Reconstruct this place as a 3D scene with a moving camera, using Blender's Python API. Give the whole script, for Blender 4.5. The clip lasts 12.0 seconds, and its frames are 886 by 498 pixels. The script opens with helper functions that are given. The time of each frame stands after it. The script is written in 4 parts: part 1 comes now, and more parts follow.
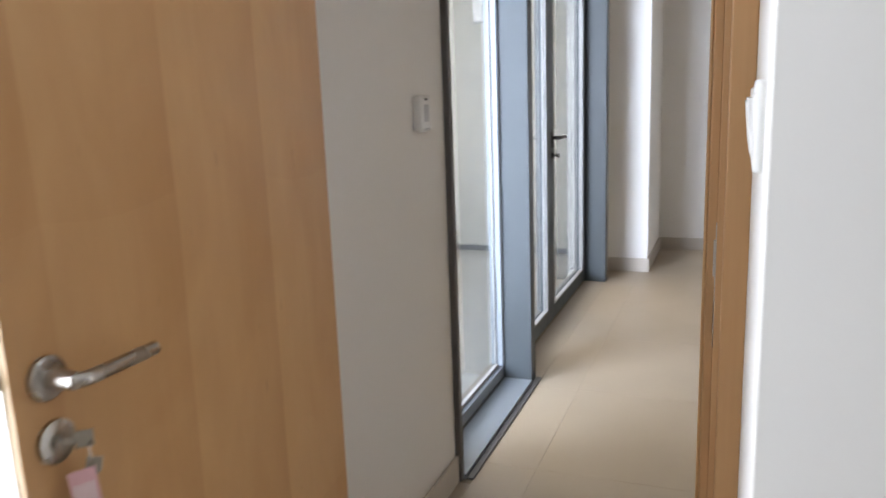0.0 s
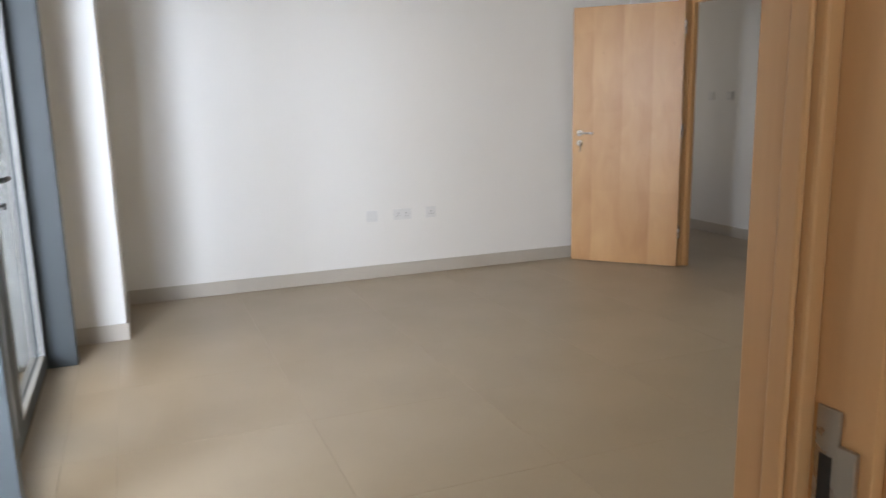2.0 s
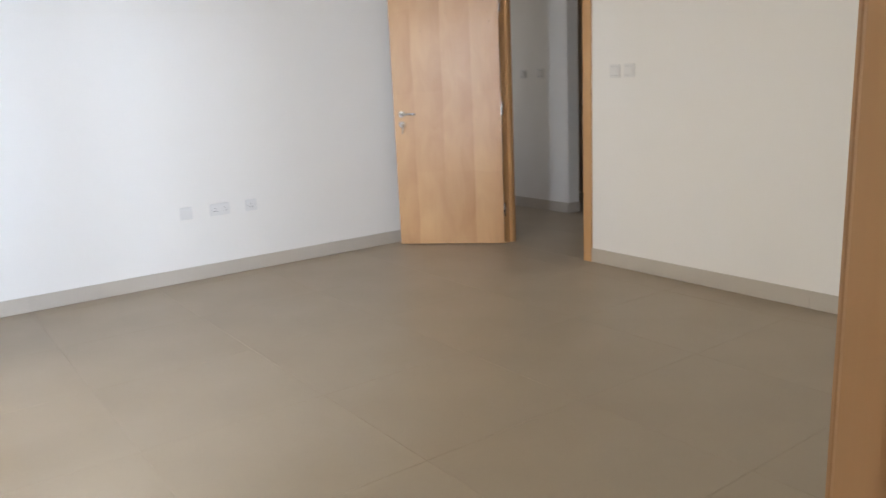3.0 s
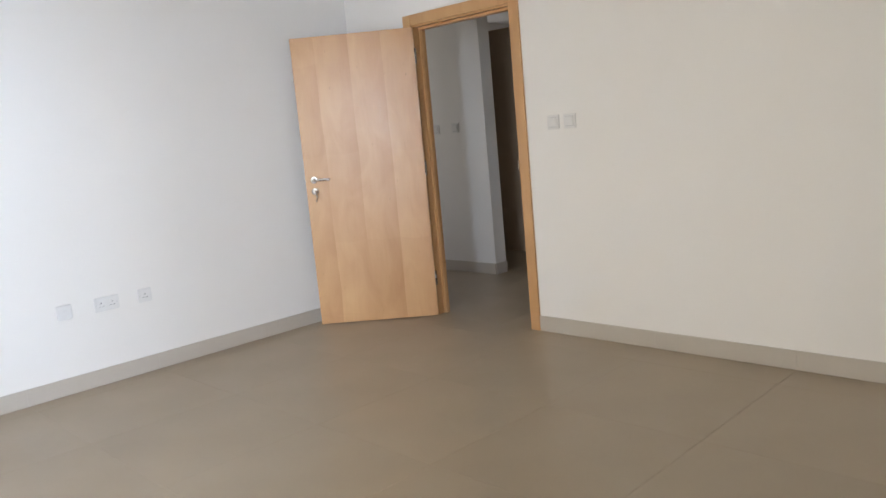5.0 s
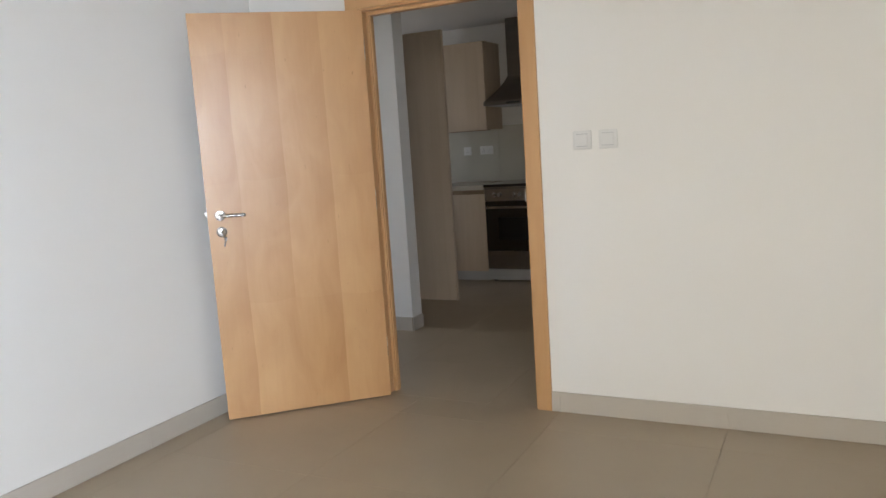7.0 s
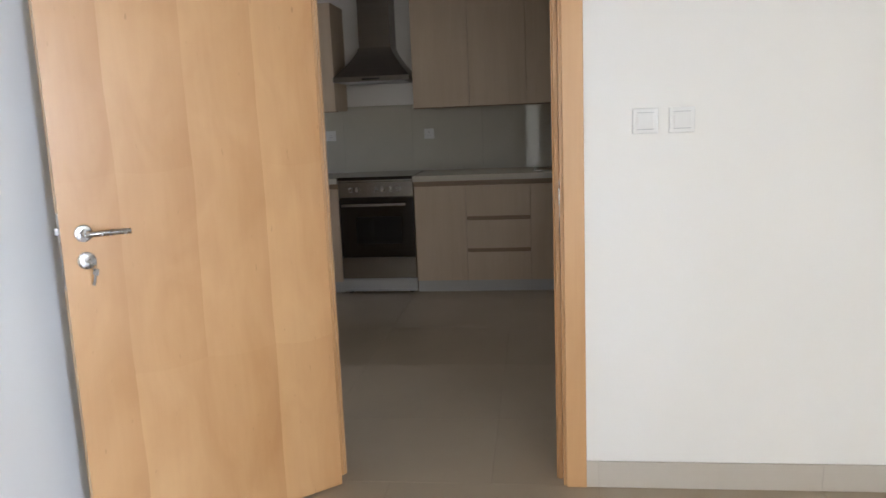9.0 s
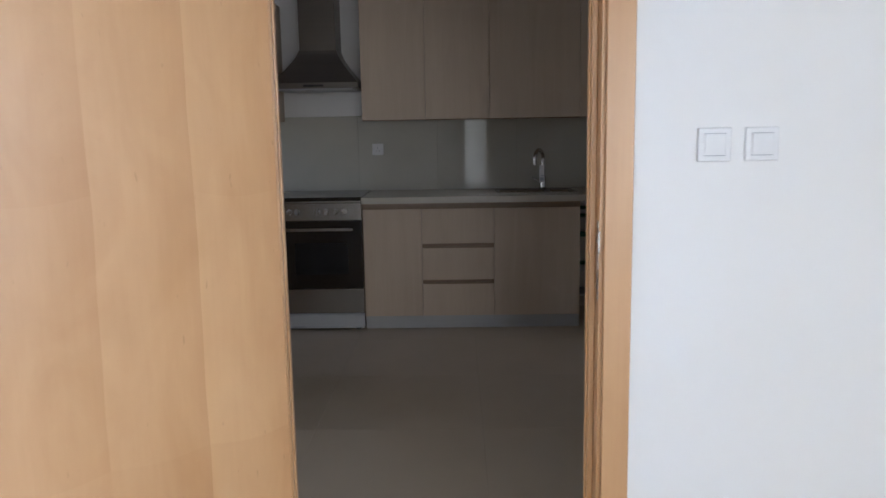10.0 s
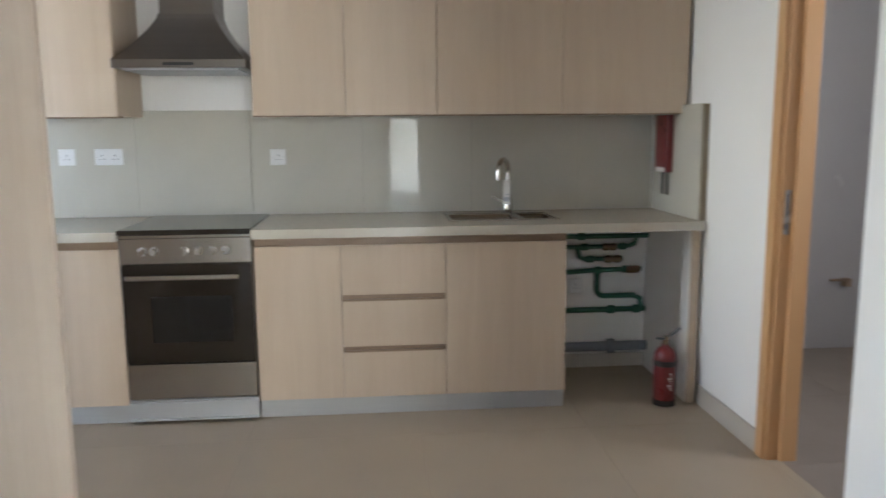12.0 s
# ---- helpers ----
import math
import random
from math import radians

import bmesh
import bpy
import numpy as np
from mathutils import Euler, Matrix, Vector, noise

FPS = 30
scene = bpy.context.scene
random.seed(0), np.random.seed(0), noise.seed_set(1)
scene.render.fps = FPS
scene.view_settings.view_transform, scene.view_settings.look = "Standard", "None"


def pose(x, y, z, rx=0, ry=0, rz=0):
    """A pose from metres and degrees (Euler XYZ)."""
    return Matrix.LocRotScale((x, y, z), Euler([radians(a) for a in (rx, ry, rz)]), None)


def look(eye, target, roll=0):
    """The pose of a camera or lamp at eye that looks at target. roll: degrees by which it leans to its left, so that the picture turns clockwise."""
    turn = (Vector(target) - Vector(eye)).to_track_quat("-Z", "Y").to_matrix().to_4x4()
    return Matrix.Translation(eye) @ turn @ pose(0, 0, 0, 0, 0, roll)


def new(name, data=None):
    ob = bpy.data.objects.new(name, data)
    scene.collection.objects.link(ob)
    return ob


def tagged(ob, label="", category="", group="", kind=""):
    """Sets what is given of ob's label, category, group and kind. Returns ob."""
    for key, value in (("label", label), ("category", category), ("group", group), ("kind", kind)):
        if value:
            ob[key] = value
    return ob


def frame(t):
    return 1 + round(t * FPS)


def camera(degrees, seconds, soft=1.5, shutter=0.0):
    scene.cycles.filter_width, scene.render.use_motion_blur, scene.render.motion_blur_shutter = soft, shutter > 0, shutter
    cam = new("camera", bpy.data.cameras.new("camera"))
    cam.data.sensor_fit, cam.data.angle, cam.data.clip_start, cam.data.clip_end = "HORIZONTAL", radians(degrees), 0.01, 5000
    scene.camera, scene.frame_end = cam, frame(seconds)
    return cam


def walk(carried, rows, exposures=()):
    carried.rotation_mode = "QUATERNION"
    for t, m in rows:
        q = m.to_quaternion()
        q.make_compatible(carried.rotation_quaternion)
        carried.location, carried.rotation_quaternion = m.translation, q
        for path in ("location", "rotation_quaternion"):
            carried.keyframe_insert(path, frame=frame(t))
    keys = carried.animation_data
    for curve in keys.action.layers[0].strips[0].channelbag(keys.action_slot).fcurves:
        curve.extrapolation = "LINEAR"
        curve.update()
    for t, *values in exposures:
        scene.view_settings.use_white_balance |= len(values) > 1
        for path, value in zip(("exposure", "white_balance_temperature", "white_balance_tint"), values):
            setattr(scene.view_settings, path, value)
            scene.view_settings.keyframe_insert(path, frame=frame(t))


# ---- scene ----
cam = camera(60.2, 12.0, 1.5, 0.35)
PATH = [
    (0, (-3.505, -4.899, 1.362), (-4.216, -3.078, 0.961), -2.1),
    (0.5, (-3.698, -4.613, 1.366), (-4.097, -2.687, 1.002), -1.2),
    (1, (-3.865, -4.39, 1.343), (-3.813, -2.421, 0.996), -1.0),
    (1.5, (-3.975, -4.128, 1.354), (-3.528, -2.217, 0.963), -1.1),
    (2, (-3.989, -3.936, 1.355), (-3.256, -2.114, 0.971), -1.2),
    (2.5, (-3.975, -3.766, 1.328), (-2.994, -2.081, 0.931), -2.2),
    (3, (-3.978, -3.686, 1.323), (-2.830, -2.099, 0.888), -2.7),
    (3.2, (-3.982, -3.657, 1.318), (-2.767, -2.121, 0.872), -3.1),
    (4.8, (-3.804, -3.171, 1.34), (-2.453, -1.735, 1.0), -5.0),
    (5, (-3.781, -3.028, 1.351), (-2.4, -1.616, 1.038), -5.2),
    (5.5, (-3.711, -2.593, 1.375), (-2.249, -1.26, 1.078), -4.6),
    (6, (-3.605, -2.151, 1.388), (-2.076, -0.896, 1.092), -4.5),
    (6.5, (-3.515, -1.695, 1.386), (-1.858, -0.618, 1.085), -4.2),
    (6.7, (-3.512, -1.505, 1.349), (-1.805, -0.503, 1.062), -3.9),
    (8.3, (-3.0, -0.273, 1.364), (-1.094, 0.24, 1.039), -3.7),
    (8.5, (-2.912, -0.151, 1.361), (-0.987, 0.28, 1.03), -3.1),
    (9, (-2.676, 0.157, 1.354), (-0.719, 0.402, 1.02), -2.3),
    (9.5, (-2.376, 0.336, 1.357), (-0.406, 0.441, 1.029), -2.3),
    (10, (-1.986, 0.441, 1.368), (-0.01, 0.485, 1.063), -1.0),
    (10.5, (-1.56, 0.515, 1.371), (0.414, 0.495, 1.05), -1.0),
    (11, (-1.128, 0.509, 1.372), (0.841, 0.371, 1.052), -0.4),
    (11.5, (-0.674, 0.501, 1.357), (1.276, 0.174, 1.059), -0.1),
    (11.6, (-0.586, 0.514, 1.364), (1.36, 0.164, 1.063), -0.1),
    (12, (-0.368, 0.515, 1.369), (1.602, 0.351, 1.065), -0.5),
]
EXPOSURES = [(0, 0.50, 6650, 17), (0.5, 0.34, 8100, 19), (1, 0.37, 7900, 17), (1.5, 0.42, 6850, 14), (2, 0.40, 6850, 15), (2.5, 0.58, 6700, 15), (3, 0.62, 6600, 15), (5, 0.72, 6500, 15),
             (6.5, 0.74, 6500, 13), (8.5, 1.06, 6100, 13), (9.5, 1.12, 5950, 15), (10, 1.1, 5500, 15), (10.5, 1.2, 6350, 16), (11, 1.34, 6200, 15), (11.5, 1.78, 7050, 15), (12, 2.95, 5700, 10)]
walk(cam, [(t, look(eye, target, roll)) for t, eye, target, roll in PATH], EXPOSURES)

# ---- light ----
world = bpy.data.worlds.new("sky")
scene.world = world
world.use_nodes = True
wn = world.node_tree
sky = wn.nodes.new("ShaderNodeTexSky")
sky.sky_type, sky.sun_disc = "NISHITA", False
SUN_EL, SUN_ROT = radians(50), radians(60)
sky.sun_elevation, sky.sun_rotation = SUN_EL, SUN_ROT
wn.links.new(sky.outputs[0], wn.nodes["Background"].inputs[0])
wn.nodes["Background"].inputs[1].default_value = 0.15
sun = new("sun", bpy.data.lights.new("sun", "SUN"))
sun.data.energy, sun.data.angle, sun.data.color = 3.0, radians(0.5), (1.0, 0.95, 0.88)
sun.matrix_world = look((0, 0, 8), (-0.45, -0.35, 7.2))

# daylight in the balcony's open side and assumed bedroom window; the rest added fill
def area_light(name, eye, target, w, h, watts, colour):
    ob = new(name, bpy.data.lights.new(name, "AREA"))
    ob.data.shape, ob.data.size, ob.data.size_y = "RECTANGLE", w, h
    ob.data.energy, ob.data.color = watts, colour
    ob.matrix_world = look(eye, target)
    return ob

area_light("balcony_end_daylight", (-5.72, -3.95, 1.6), (-2.95, 0.6, 1.3), 2.1, 2.0, 138, (0.70, 0.83, 1.0)).data.spread = radians(100)
area_light("balcony_side_daylight", (-6.32, -1.2, 1.45), (-5.0, -1.2, 1.45), 4.6, 2.4, 98, (1.0, 0.925, 0.78))
area_light("bedroom_daylight", (-4.52, -4.58, 1.4), (-3.3, -4.58, 1.3), 0.65, 1.9, 26, (0.80, 0.91, 1.0))
# fill lamp added to brighten the kitchen's right wall; no such window is known
area_light("kitchen_fill", (2.85, 2.97, 1.6), (2.75, -1.07, 0.95), 0.7, 1.4, 0.58, (1.0, 0.91, 0.74)).data.spread = radians(48)
# added fill from the unseen corridor end, narrowed to reach the kitchen walls
area_light("corridor_fill", (0.7, 3.82, 1.5), (0.9, 0.0, 1.2), 1.0, 1.6, 1.35, (1.0, 0.91, 0.72)).data.spread = radians(85)
# added lamp at an assumed window, aimed through the bathroom doorway into the kitchen
area_light("bathroom_fill", (1.95, -2.57, 1.7), (3.1, 0.3, 1.0), 0.7, 0.9, 2.6, (1.0, 0.91, 0.80))

# ---- materials ----
def mat(name, base, rough=0.5, metal=0.0, var=0.06, scale=6.0, bump=0.02, bscale=60.0, stretch=(1, 1, 1), tint=None, rand=0.0, rvar=0.08, coat=0.0):
    """A plain surface with a coarse and a fine variation, and fine relief. rand: how far pieces differ."""
    m = bpy.data.materials.new(name)
    m.use_nodes = True
    n, l = m.node_tree.nodes, m.node_tree.links
    b = n["Principled BSDF"]
    b.inputs["Metallic"].default_value = metal
    b.inputs["Coat Weight"].default_value = coat
    co = n.new("ShaderNodeTexCoord")
    mp = n.new("ShaderNodeMapping")
    mp.inputs["Scale"].default_value = stretch
    l.new(co.outputs["Object"], mp.inputs[0])
    a = n.new("ShaderNodeTexNoise")
    a.inputs["Scale"].default_value, a.inputs["Detail"].default_value = scale, 4
    f = n.new("ShaderNodeTexNoise")
    f.inputs["Scale"].default_value, f.inputs["Detail"].default_value = bscale, 3
    l.new(mp.outputs[0], a.inputs["Vector"])
    l.new(mp.outputs[0], f.inputs["Vector"])
    mx = n.new("ShaderNodeMix")
    mx.data_type = "RGBA"
    tint = tint or [c * (1 - 2.2 * var) for c in base]
    mx.inputs[6].default_value = (*[min(1, c * (1 + var)) for c in base], 1)
    mx.inputs[7].default_value = (*tint, 1)
    add = n.new("ShaderNodeMath")
    add.operation = "MULTIPLY_ADD"
    l.new(f.outputs[0], add.inputs[0])
    add.inputs[1].default_value = 0.35
    l.new(a.outputs[0], add.inputs[2])
    sub = n.new("ShaderNodeMath")
    sub.operation, sub.use_clamp = "SUBTRACT", True
    l.new(add.outputs[0], sub.inputs[0])
    sub.inputs[1].default_value = 0.2
    l.new(sub.outputs[0], mx.inputs[0])
    colour = mx.outputs[2]
    if rand:
        info = n.new("ShaderNodeObjectInfo")
        hs = n.new("ShaderNodeHueSaturation")
        mr = n.new("ShaderNodeMapRange")
        mr.inputs[3].default_value, mr.inputs[4].default_value = 1 - rand, 1 + rand
        l.new(info.outputs["Random"], mr.inputs[0])
        l.new(mr.outputs[0], hs.inputs["Value"])
        l.new(colour, hs.inputs["Color"])
        colour = hs.outputs[0]
    l.new(colour, b.inputs["Base Color"])
    rr = n.new("ShaderNodeMapRange")
    rr.inputs[3].default_value, rr.inputs[4].default_value = max(0.02, rough - rvar), min(1, rough + rvar)
    l.new(a.outputs[0], rr.inputs[0])
    l.new(rr.outputs[0], b.inputs["Roughness"])
    if bump:
        bp = n.new("ShaderNodeBump")
        bp.inputs["Strength"].default_value, bp.inputs["Distance"].default_value = bump * 5, 0.002
        l.new(f.outputs[0], bp.inputs["Height"])
        l.new(bp.outputs[0], b.inputs["Normal"])
    return m

def veneer(name, light, dark, leaf=0.16, rough=0.36, board=0.05, grain=1.0):
    """Vertical-grained wood veneer, laid in upright leaves that differ a little, with cross breaks."""
    m = bpy.data.materials.new(name)
    m.use_nodes = True
    n, l = m.node_tree.nodes, m.node_tree.links
    b = n["Principled BSDF"]
    co = n.new("ShaderNodeTexCoord")
    sep = n.new("ShaderNodeSeparateXYZ")
    l.new(co.outputs["Object"], sep.inputs[0])
    s1 = n.new("ShaderNodeMath")
    s1.operation = "ADD"
    l.new(sep.outputs["X"], s1.inputs[0])
    l.new(sep.outputs["Y"], s1.inputs[1])
    br = n.new("ShaderNodeTexBrick")
    cb = n.new("ShaderNodeCombineXYZ")
    l.new(sep.outputs["Z"], cb.inputs[0])
    l.new(s1.outputs[0], cb.inputs[1])
    l.new(cb.outputs[0], br.inputs["Vector"])
    br.inputs["Scale"].default_value = 1
    br.inputs["Brick Width"].default_value, br.inputs["Row Height"].default_value = 1.1, leaf
    br.inputs["Mortar Size"].default_value = 0.0
    br.inputs["Color1"].default_value, br.inputs["Color2"].default_value = (0, 0, 0, 1), (1, 1, 1, 1)
    mp = n.new("ShaderNodeMapping")
    mp.inputs["Scale"].default_value = (14, 14, 1.2)
    l.new(co.outputs["Object"], mp.inputs[0])
    g = n.new("ShaderNodeTexNoise")
    g.inputs["Scale"].default_value, g.inputs["Detail"].default_value, g.inputs["Distortion"].default_value = 1.0, 6, 0.6
    l.new(mp.outputs[0], g.inputs["Vector"])
    mp2 = n.new("ShaderNodeMapping")
    mp2.inputs["Scale"].default_value = (160, 160, 5)
    l.new(co.outputs["Object"], mp2.inputs[0])
    g2 = n.new("ShaderNodeTexNoise")
    g2.inputs["Scale"].default_value, g2.inputs["Detail"].default_value = 1.0, 3
    l.new(mp2.outputs[0], g2.inputs["Vector"])
    m1 = n.new("ShaderNodeMath")
    m1.operation = "MULTIPLY_ADD"
    l.new(br.outputs["Color"], m1.inputs[0])
    m1.inputs[1].default_value = board * 5
    l.new(g.outputs[0], m1.inputs[2])
    m2 = n.new("ShaderNodeMath")
    m2.operation = "MULTIPLY_ADD"
    l.new(g2.outputs[0], m2.inputs[0])
    m2.inputs[1].default_value = 0.26 * grain
    l.new(m1.outputs[0], m2.inputs[2])
    mr = n.new("ShaderNodeMapRange")
    mr.inputs[1].default_value, mr.inputs[2].default_value = 0.3, 1.25
    l.new(m2.outputs[0], mr.inputs[0])
    mx = n.new("ShaderNodeMix")
    mx.data_type = "RGBA"
    mx.inputs[6].default_value, mx.inputs[7].default_value = (*light, 1), (*dark, 1)
    l.new(mr.outputs[0], mx.inputs[0])
    l.new(mx.outputs[2], b.inputs["Base Color"])
    b.inputs["Roughness"].default_value = rough
    bp = n.new("ShaderNodeBump")
    bp.inputs["Strength"].default_value, bp.inputs["Distance"].default_value = 0.06, 0.001
    l.new(g2.outputs[0], bp.inputs["Height"])
    l.new(bp.outputs[0], b.inputs["Normal"])
    return m

def maple(name, light, dark, leaf=0.235, rough=0.34):
    """Door veneer: broad soft figure, wide upright leaves that meet at faint seams, short flecks and small knots."""
    m = bpy.data.materials.new(name)
    m.use_nodes = True
    n, l = m.node_tree.nodes, m.node_tree.links
    b = n["Principled BSDF"]
    co = n.new("ShaderNodeTexCoord")
    sep = n.new("ShaderNodeSeparateXYZ")
    l.new(co.outputs["Object"], sep.inputs[0])
    def calc(op, p, q=0.0, r=None):
        k = n.new("ShaderNodeMath")
        k.operation = op
        for i, v in enumerate((p, q) if r is None else (p, q, r)):
            if isinstance(v, (int, float)):
                k.inputs[i].default_value = v
            else:
                l.new(v, k.inputs[i])
        return k.outputs[0]
    def noise(scale, detail=2.0, twist=0.0, at=None):
        mp = n.new("ShaderNodeMapping")
        mp.inputs["Scale"].default_value = scale
        l.new(at or co.outputs["Object"], mp.inputs[0])
        g = n.new("ShaderNodeTexNoise")
        g.inputs["Scale"].default_value, g.inputs["Detail"].default_value, g.inputs["Distortion"].default_value = 1.0, detail, twist
        l.new(mp.outputs[0], g.inputs["Vector"])
        return g.outputs[0]
    wobble = noise((3, 3, 2.2), 1)
    across = calc("DIVIDE", calc("MULTIPLY_ADD", wobble, 0.022, sep.outputs["X"]), leaf)
    number, along = calc("FLOOR", across), calc("FRACT", across)
    cell = n.new("ShaderNodeCombineXYZ")
    l.new(calc("MULTIPLY", number, 5.37), cell.inputs[0])
    l.new(sep.outputs["Z"], cell.inputs[1])
    l.new(sep.outputs["Y"], cell.inputs[2])
    board = noise((1, 1.5, 1), 1, at=cell.outputs[0])
    fade = calc("POWER", calc("SUBTRACT", 1.0, along), 1.7)
    # leaves butt end to end along a gently bowed line; each piece has a tone of its own
    bow = calc("MULTIPLY_ADD", calc("SINE", calc("MULTIPLY", along, math.pi)), 0.014, sep.outputs["Z"])
    row = calc("FLOOR", calc("DIVIDE", calc("ADD", bow, calc("MULTIPLY_ADD", noise((0.9, 0.9, 0.0), 1), 0.12, -0.02)), 0.63))
    spot = n.new("ShaderNodeCombineXYZ")
    l.new(number, spot.inputs[0])
    l.new(row, spot.inputs[1])
    piece_tone = n.new("ShaderNodeTexWhiteNoise")
    piece_tone.noise_dimensions = "2D"
    l.new(spot.outputs[0], piece_tone.inputs["Vector"])
    figure = noise((7, 7, 2.6), 4, 1.2)
    grain = noise((70, 70, 4.5), 3)
    tone = calc("MULTIPLY_ADD", board, 0.55, calc("MULTIPLY", fade, 0.24))
    tone = calc("MULTIPLY_ADD", piece_tone.outputs["Value"], 0.15, tone)
    tone = calc("MULTIPLY_ADD", figure, 0.62, tone)
    tone = calc("MULTIPLY_ADD", grain, 0.16, tone)
    mr = n.new("ShaderNodeMapRange")
    mr.inputs[1].default_value, mr.inputs[2].default_value = 0.48, 1.25
    l.new(tone, mr.inputs[0])
    mx = n.new("ShaderNodeMix")
    mx.data_type = "RGBA"
    mx.inputs[6].default_value, mx.inputs[7].default_value = (*light, 1), (*dark, 1)
    l.new(mr.outputs[0], mx.inputs[0])
    fl = n.new("ShaderNodeMapRange")
    fl.inputs[1].default_value, fl.inputs[2].default_value, fl.inputs[4].default_value = 0.75, 0.84, 0.45
    l.new(noise((75, 75, 24), 1), fl.inputs[0])
    mk = n.new("ShaderNodeMix")
    mk.data_type = "RGBA"
    mk.inputs[7].default_value = (*[c * 0.55 for c in dark], 1)
    l.new(fl.outputs[0], mk.inputs[0])
    l.new(mx.outputs[2], mk.inputs[6])
    l.new(mk.outputs[2], b.inputs["Base Color"])
    rg = n.new("ShaderNodeMapRange")
    rg.inputs[3].default_value, rg.inputs[4].default_value = rough - 0.05, rough + 0.08
    l.new(figure, rg.inputs[0])
    l.new(rg.outputs[0], b.inputs["Roughness"])
    bp = n.new("ShaderNodeBump")
    bp.inputs["Strength"].default_value, bp.inputs["Distance"].default_value = 0.05, 0.001
    l.new(grain, bp.inputs["Height"])
    l.new(bp.outputs[0], b.inputs["Normal"])
    return m

M_WALL = mat("wall_paint", (0.80, 0.785, 0.755), 0.7, var=0.012, scale=1.3, bump=0.012, bscale=240)
M_CEIL = mat("ceiling_paint", (0.82, 0.815, 0.80), 0.8, var=0.01, scale=1.5, bump=0.01, bscale=200)
M_TILE = mat("floor_tile", (0.388, 0.318, 0.230), 0.40, var=0.045, scale=2.2, bump=0.006, bscale=90, rand=0.012, rvar=0.06)
M_BASE = mat("skirting_tile", (0.50, 0.455, 0.395), 0.35, var=0.03, scale=3, bump=0.005, bscale=90, rand=0.02)
M_GROUT = mat("grout", (0.27, 0.22, 0.155), 0.9, var=0.1, scale=9, bump=0.05, bscale=200)
M_DOOR = maple("maple_veneer", (0.605, 0.362, 0.166), (0.435, 0.220, 0.082))
M_FRAME = veneer("maple_frame", (0.60, 0.36, 0.17), (0.47, 0.255, 0.105), leaf=0.4, board=0.03)
M_EDGE = mat("door_edge", (0.68, 0.50, 0.30), 0.5, var=0.06, scale=8, stretch=(1, 1, 0.2))
M_OAK = veneer("oak_laminate", (0.56, 0.45, 0.335), (0.45, 0.345, 0.245), leaf=0.5, board=0.025, rough=0.45, grain=1.3)
M_GOLA = mat("rail_profile", (0.24, 0.165, 0.105), 0.4, var=0.05, scale=12)
M_PLINTH = mat("plinth_grey", (0.42, 0.42, 0.42), 0.4, 0.2, var=0.04, scale=8, bump=0.01, stretch=(1, 0.2, 6))
M_TOP = mat("quartz_worktop", (0.48, 0.435, 0.36), 0.22, var=0.03, scale=40, bump=0.0, bscale=300)
M_SPLASH = mat("splash_tile", (0.50, 0.475, 0.405), 0.035, var=0.03, scale=5, bump=0.0, rand=0.012, rvar=0.015)
M_SPLASH.node_tree.nodes["Principled BSDF"].inputs["Specular IOR Level"].default_value = 0.3
M_ALU = mat("powder_coated_frame", (0.062, 0.073, 0.079), 0.45, 0.05, var=0.02, scale=7, bump=0.004, bscale=500)
M_ALU.node_tree.nodes["Principled BSDF"].inputs["Specular IOR Level"].default_value = 0.28
M_ALU_D = mat("dark_gasket", (0.10, 0.095, 0.09), 0.5, 0.0, var=0.06, scale=10)
# the frame coat again, lighter: light on sill and fixed frame put into colour
M_ALU_LIT = mat("frame_coat_lit", (0.23, 0.26, 0.285), 0.42, 0.15, var=0.03, scale=6, bump=0.004, bscale=300)
M_BEAD = mat("white_bead", (0.31, 0.315, 0.315), 0.35, 0.1, var=0.03, scale=10)
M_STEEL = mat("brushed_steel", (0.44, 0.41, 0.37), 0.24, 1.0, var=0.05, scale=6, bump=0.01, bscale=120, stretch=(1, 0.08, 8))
# same steel darkened: the hood's dim reflections are put into its base colour
M_STEEL_DIM = mat("steel_dim_hood", (0.20, 0.18, 0.16), 0.32, 1.0, var=0.05, scale=6, bump=0.01, bscale=120, stretch=(1, 0.08, 8))
M_NICKEL = mat("satin_nickel", (0.46, 0.43, 0.39), 0.27, 1.0, var=0.03, scale=20, bump=0.004, bscale=300)
M_CHROME = mat("chrome", (0.58, 0.57, 0.55), 0.08, 1.0, var=0.02, scale=20, bump=0.0, rvar=0.03)
M_BLACK = mat("black_plastic", (0.018, 0.018, 0.018), 0.4, var=0.1, scale=20)
M_OVENGLASS = mat("oven_glass", (0.020, 0.015, 0.011), 0.06, var=0.02, scale=5, bump=0.0, rvar=0.02)
M_SMOKED = mat("smoked_window", (0.012, 0.011, 0.010), 0.12, var=0.02, scale=5, bump=0.0, rvar=0.02)
M_PLASTIC = mat("white_plastic", (0.72, 0.715, 0.70), 0.32, var=0.015, scale=20, bump=0.0)
M_PLASTIC_G = mat("grey_plastic", (0.42, 0.42, 0.43), 0.35, var=0.03, scale=20, bump=0.0)
M_RED = mat("red_paint", (0.14, 0.012, 0.013), 0.3, var=0.05, scale=14, bump=0.0)
M_GREEN = mat("green_pipe", (0.020, 0.105, 0.060), 0.42, var=0.08, scale=16, bump=0.01)
M_GREYPIPE = mat("grey_pipe", (0.20, 0.21, 0.23), 0.45, var=0.06, scale=12)
M_BRASS = mat("dull_brass", (0.20, 0.14, 0.085), 0.4, 1.0, var=0.06, scale=20)
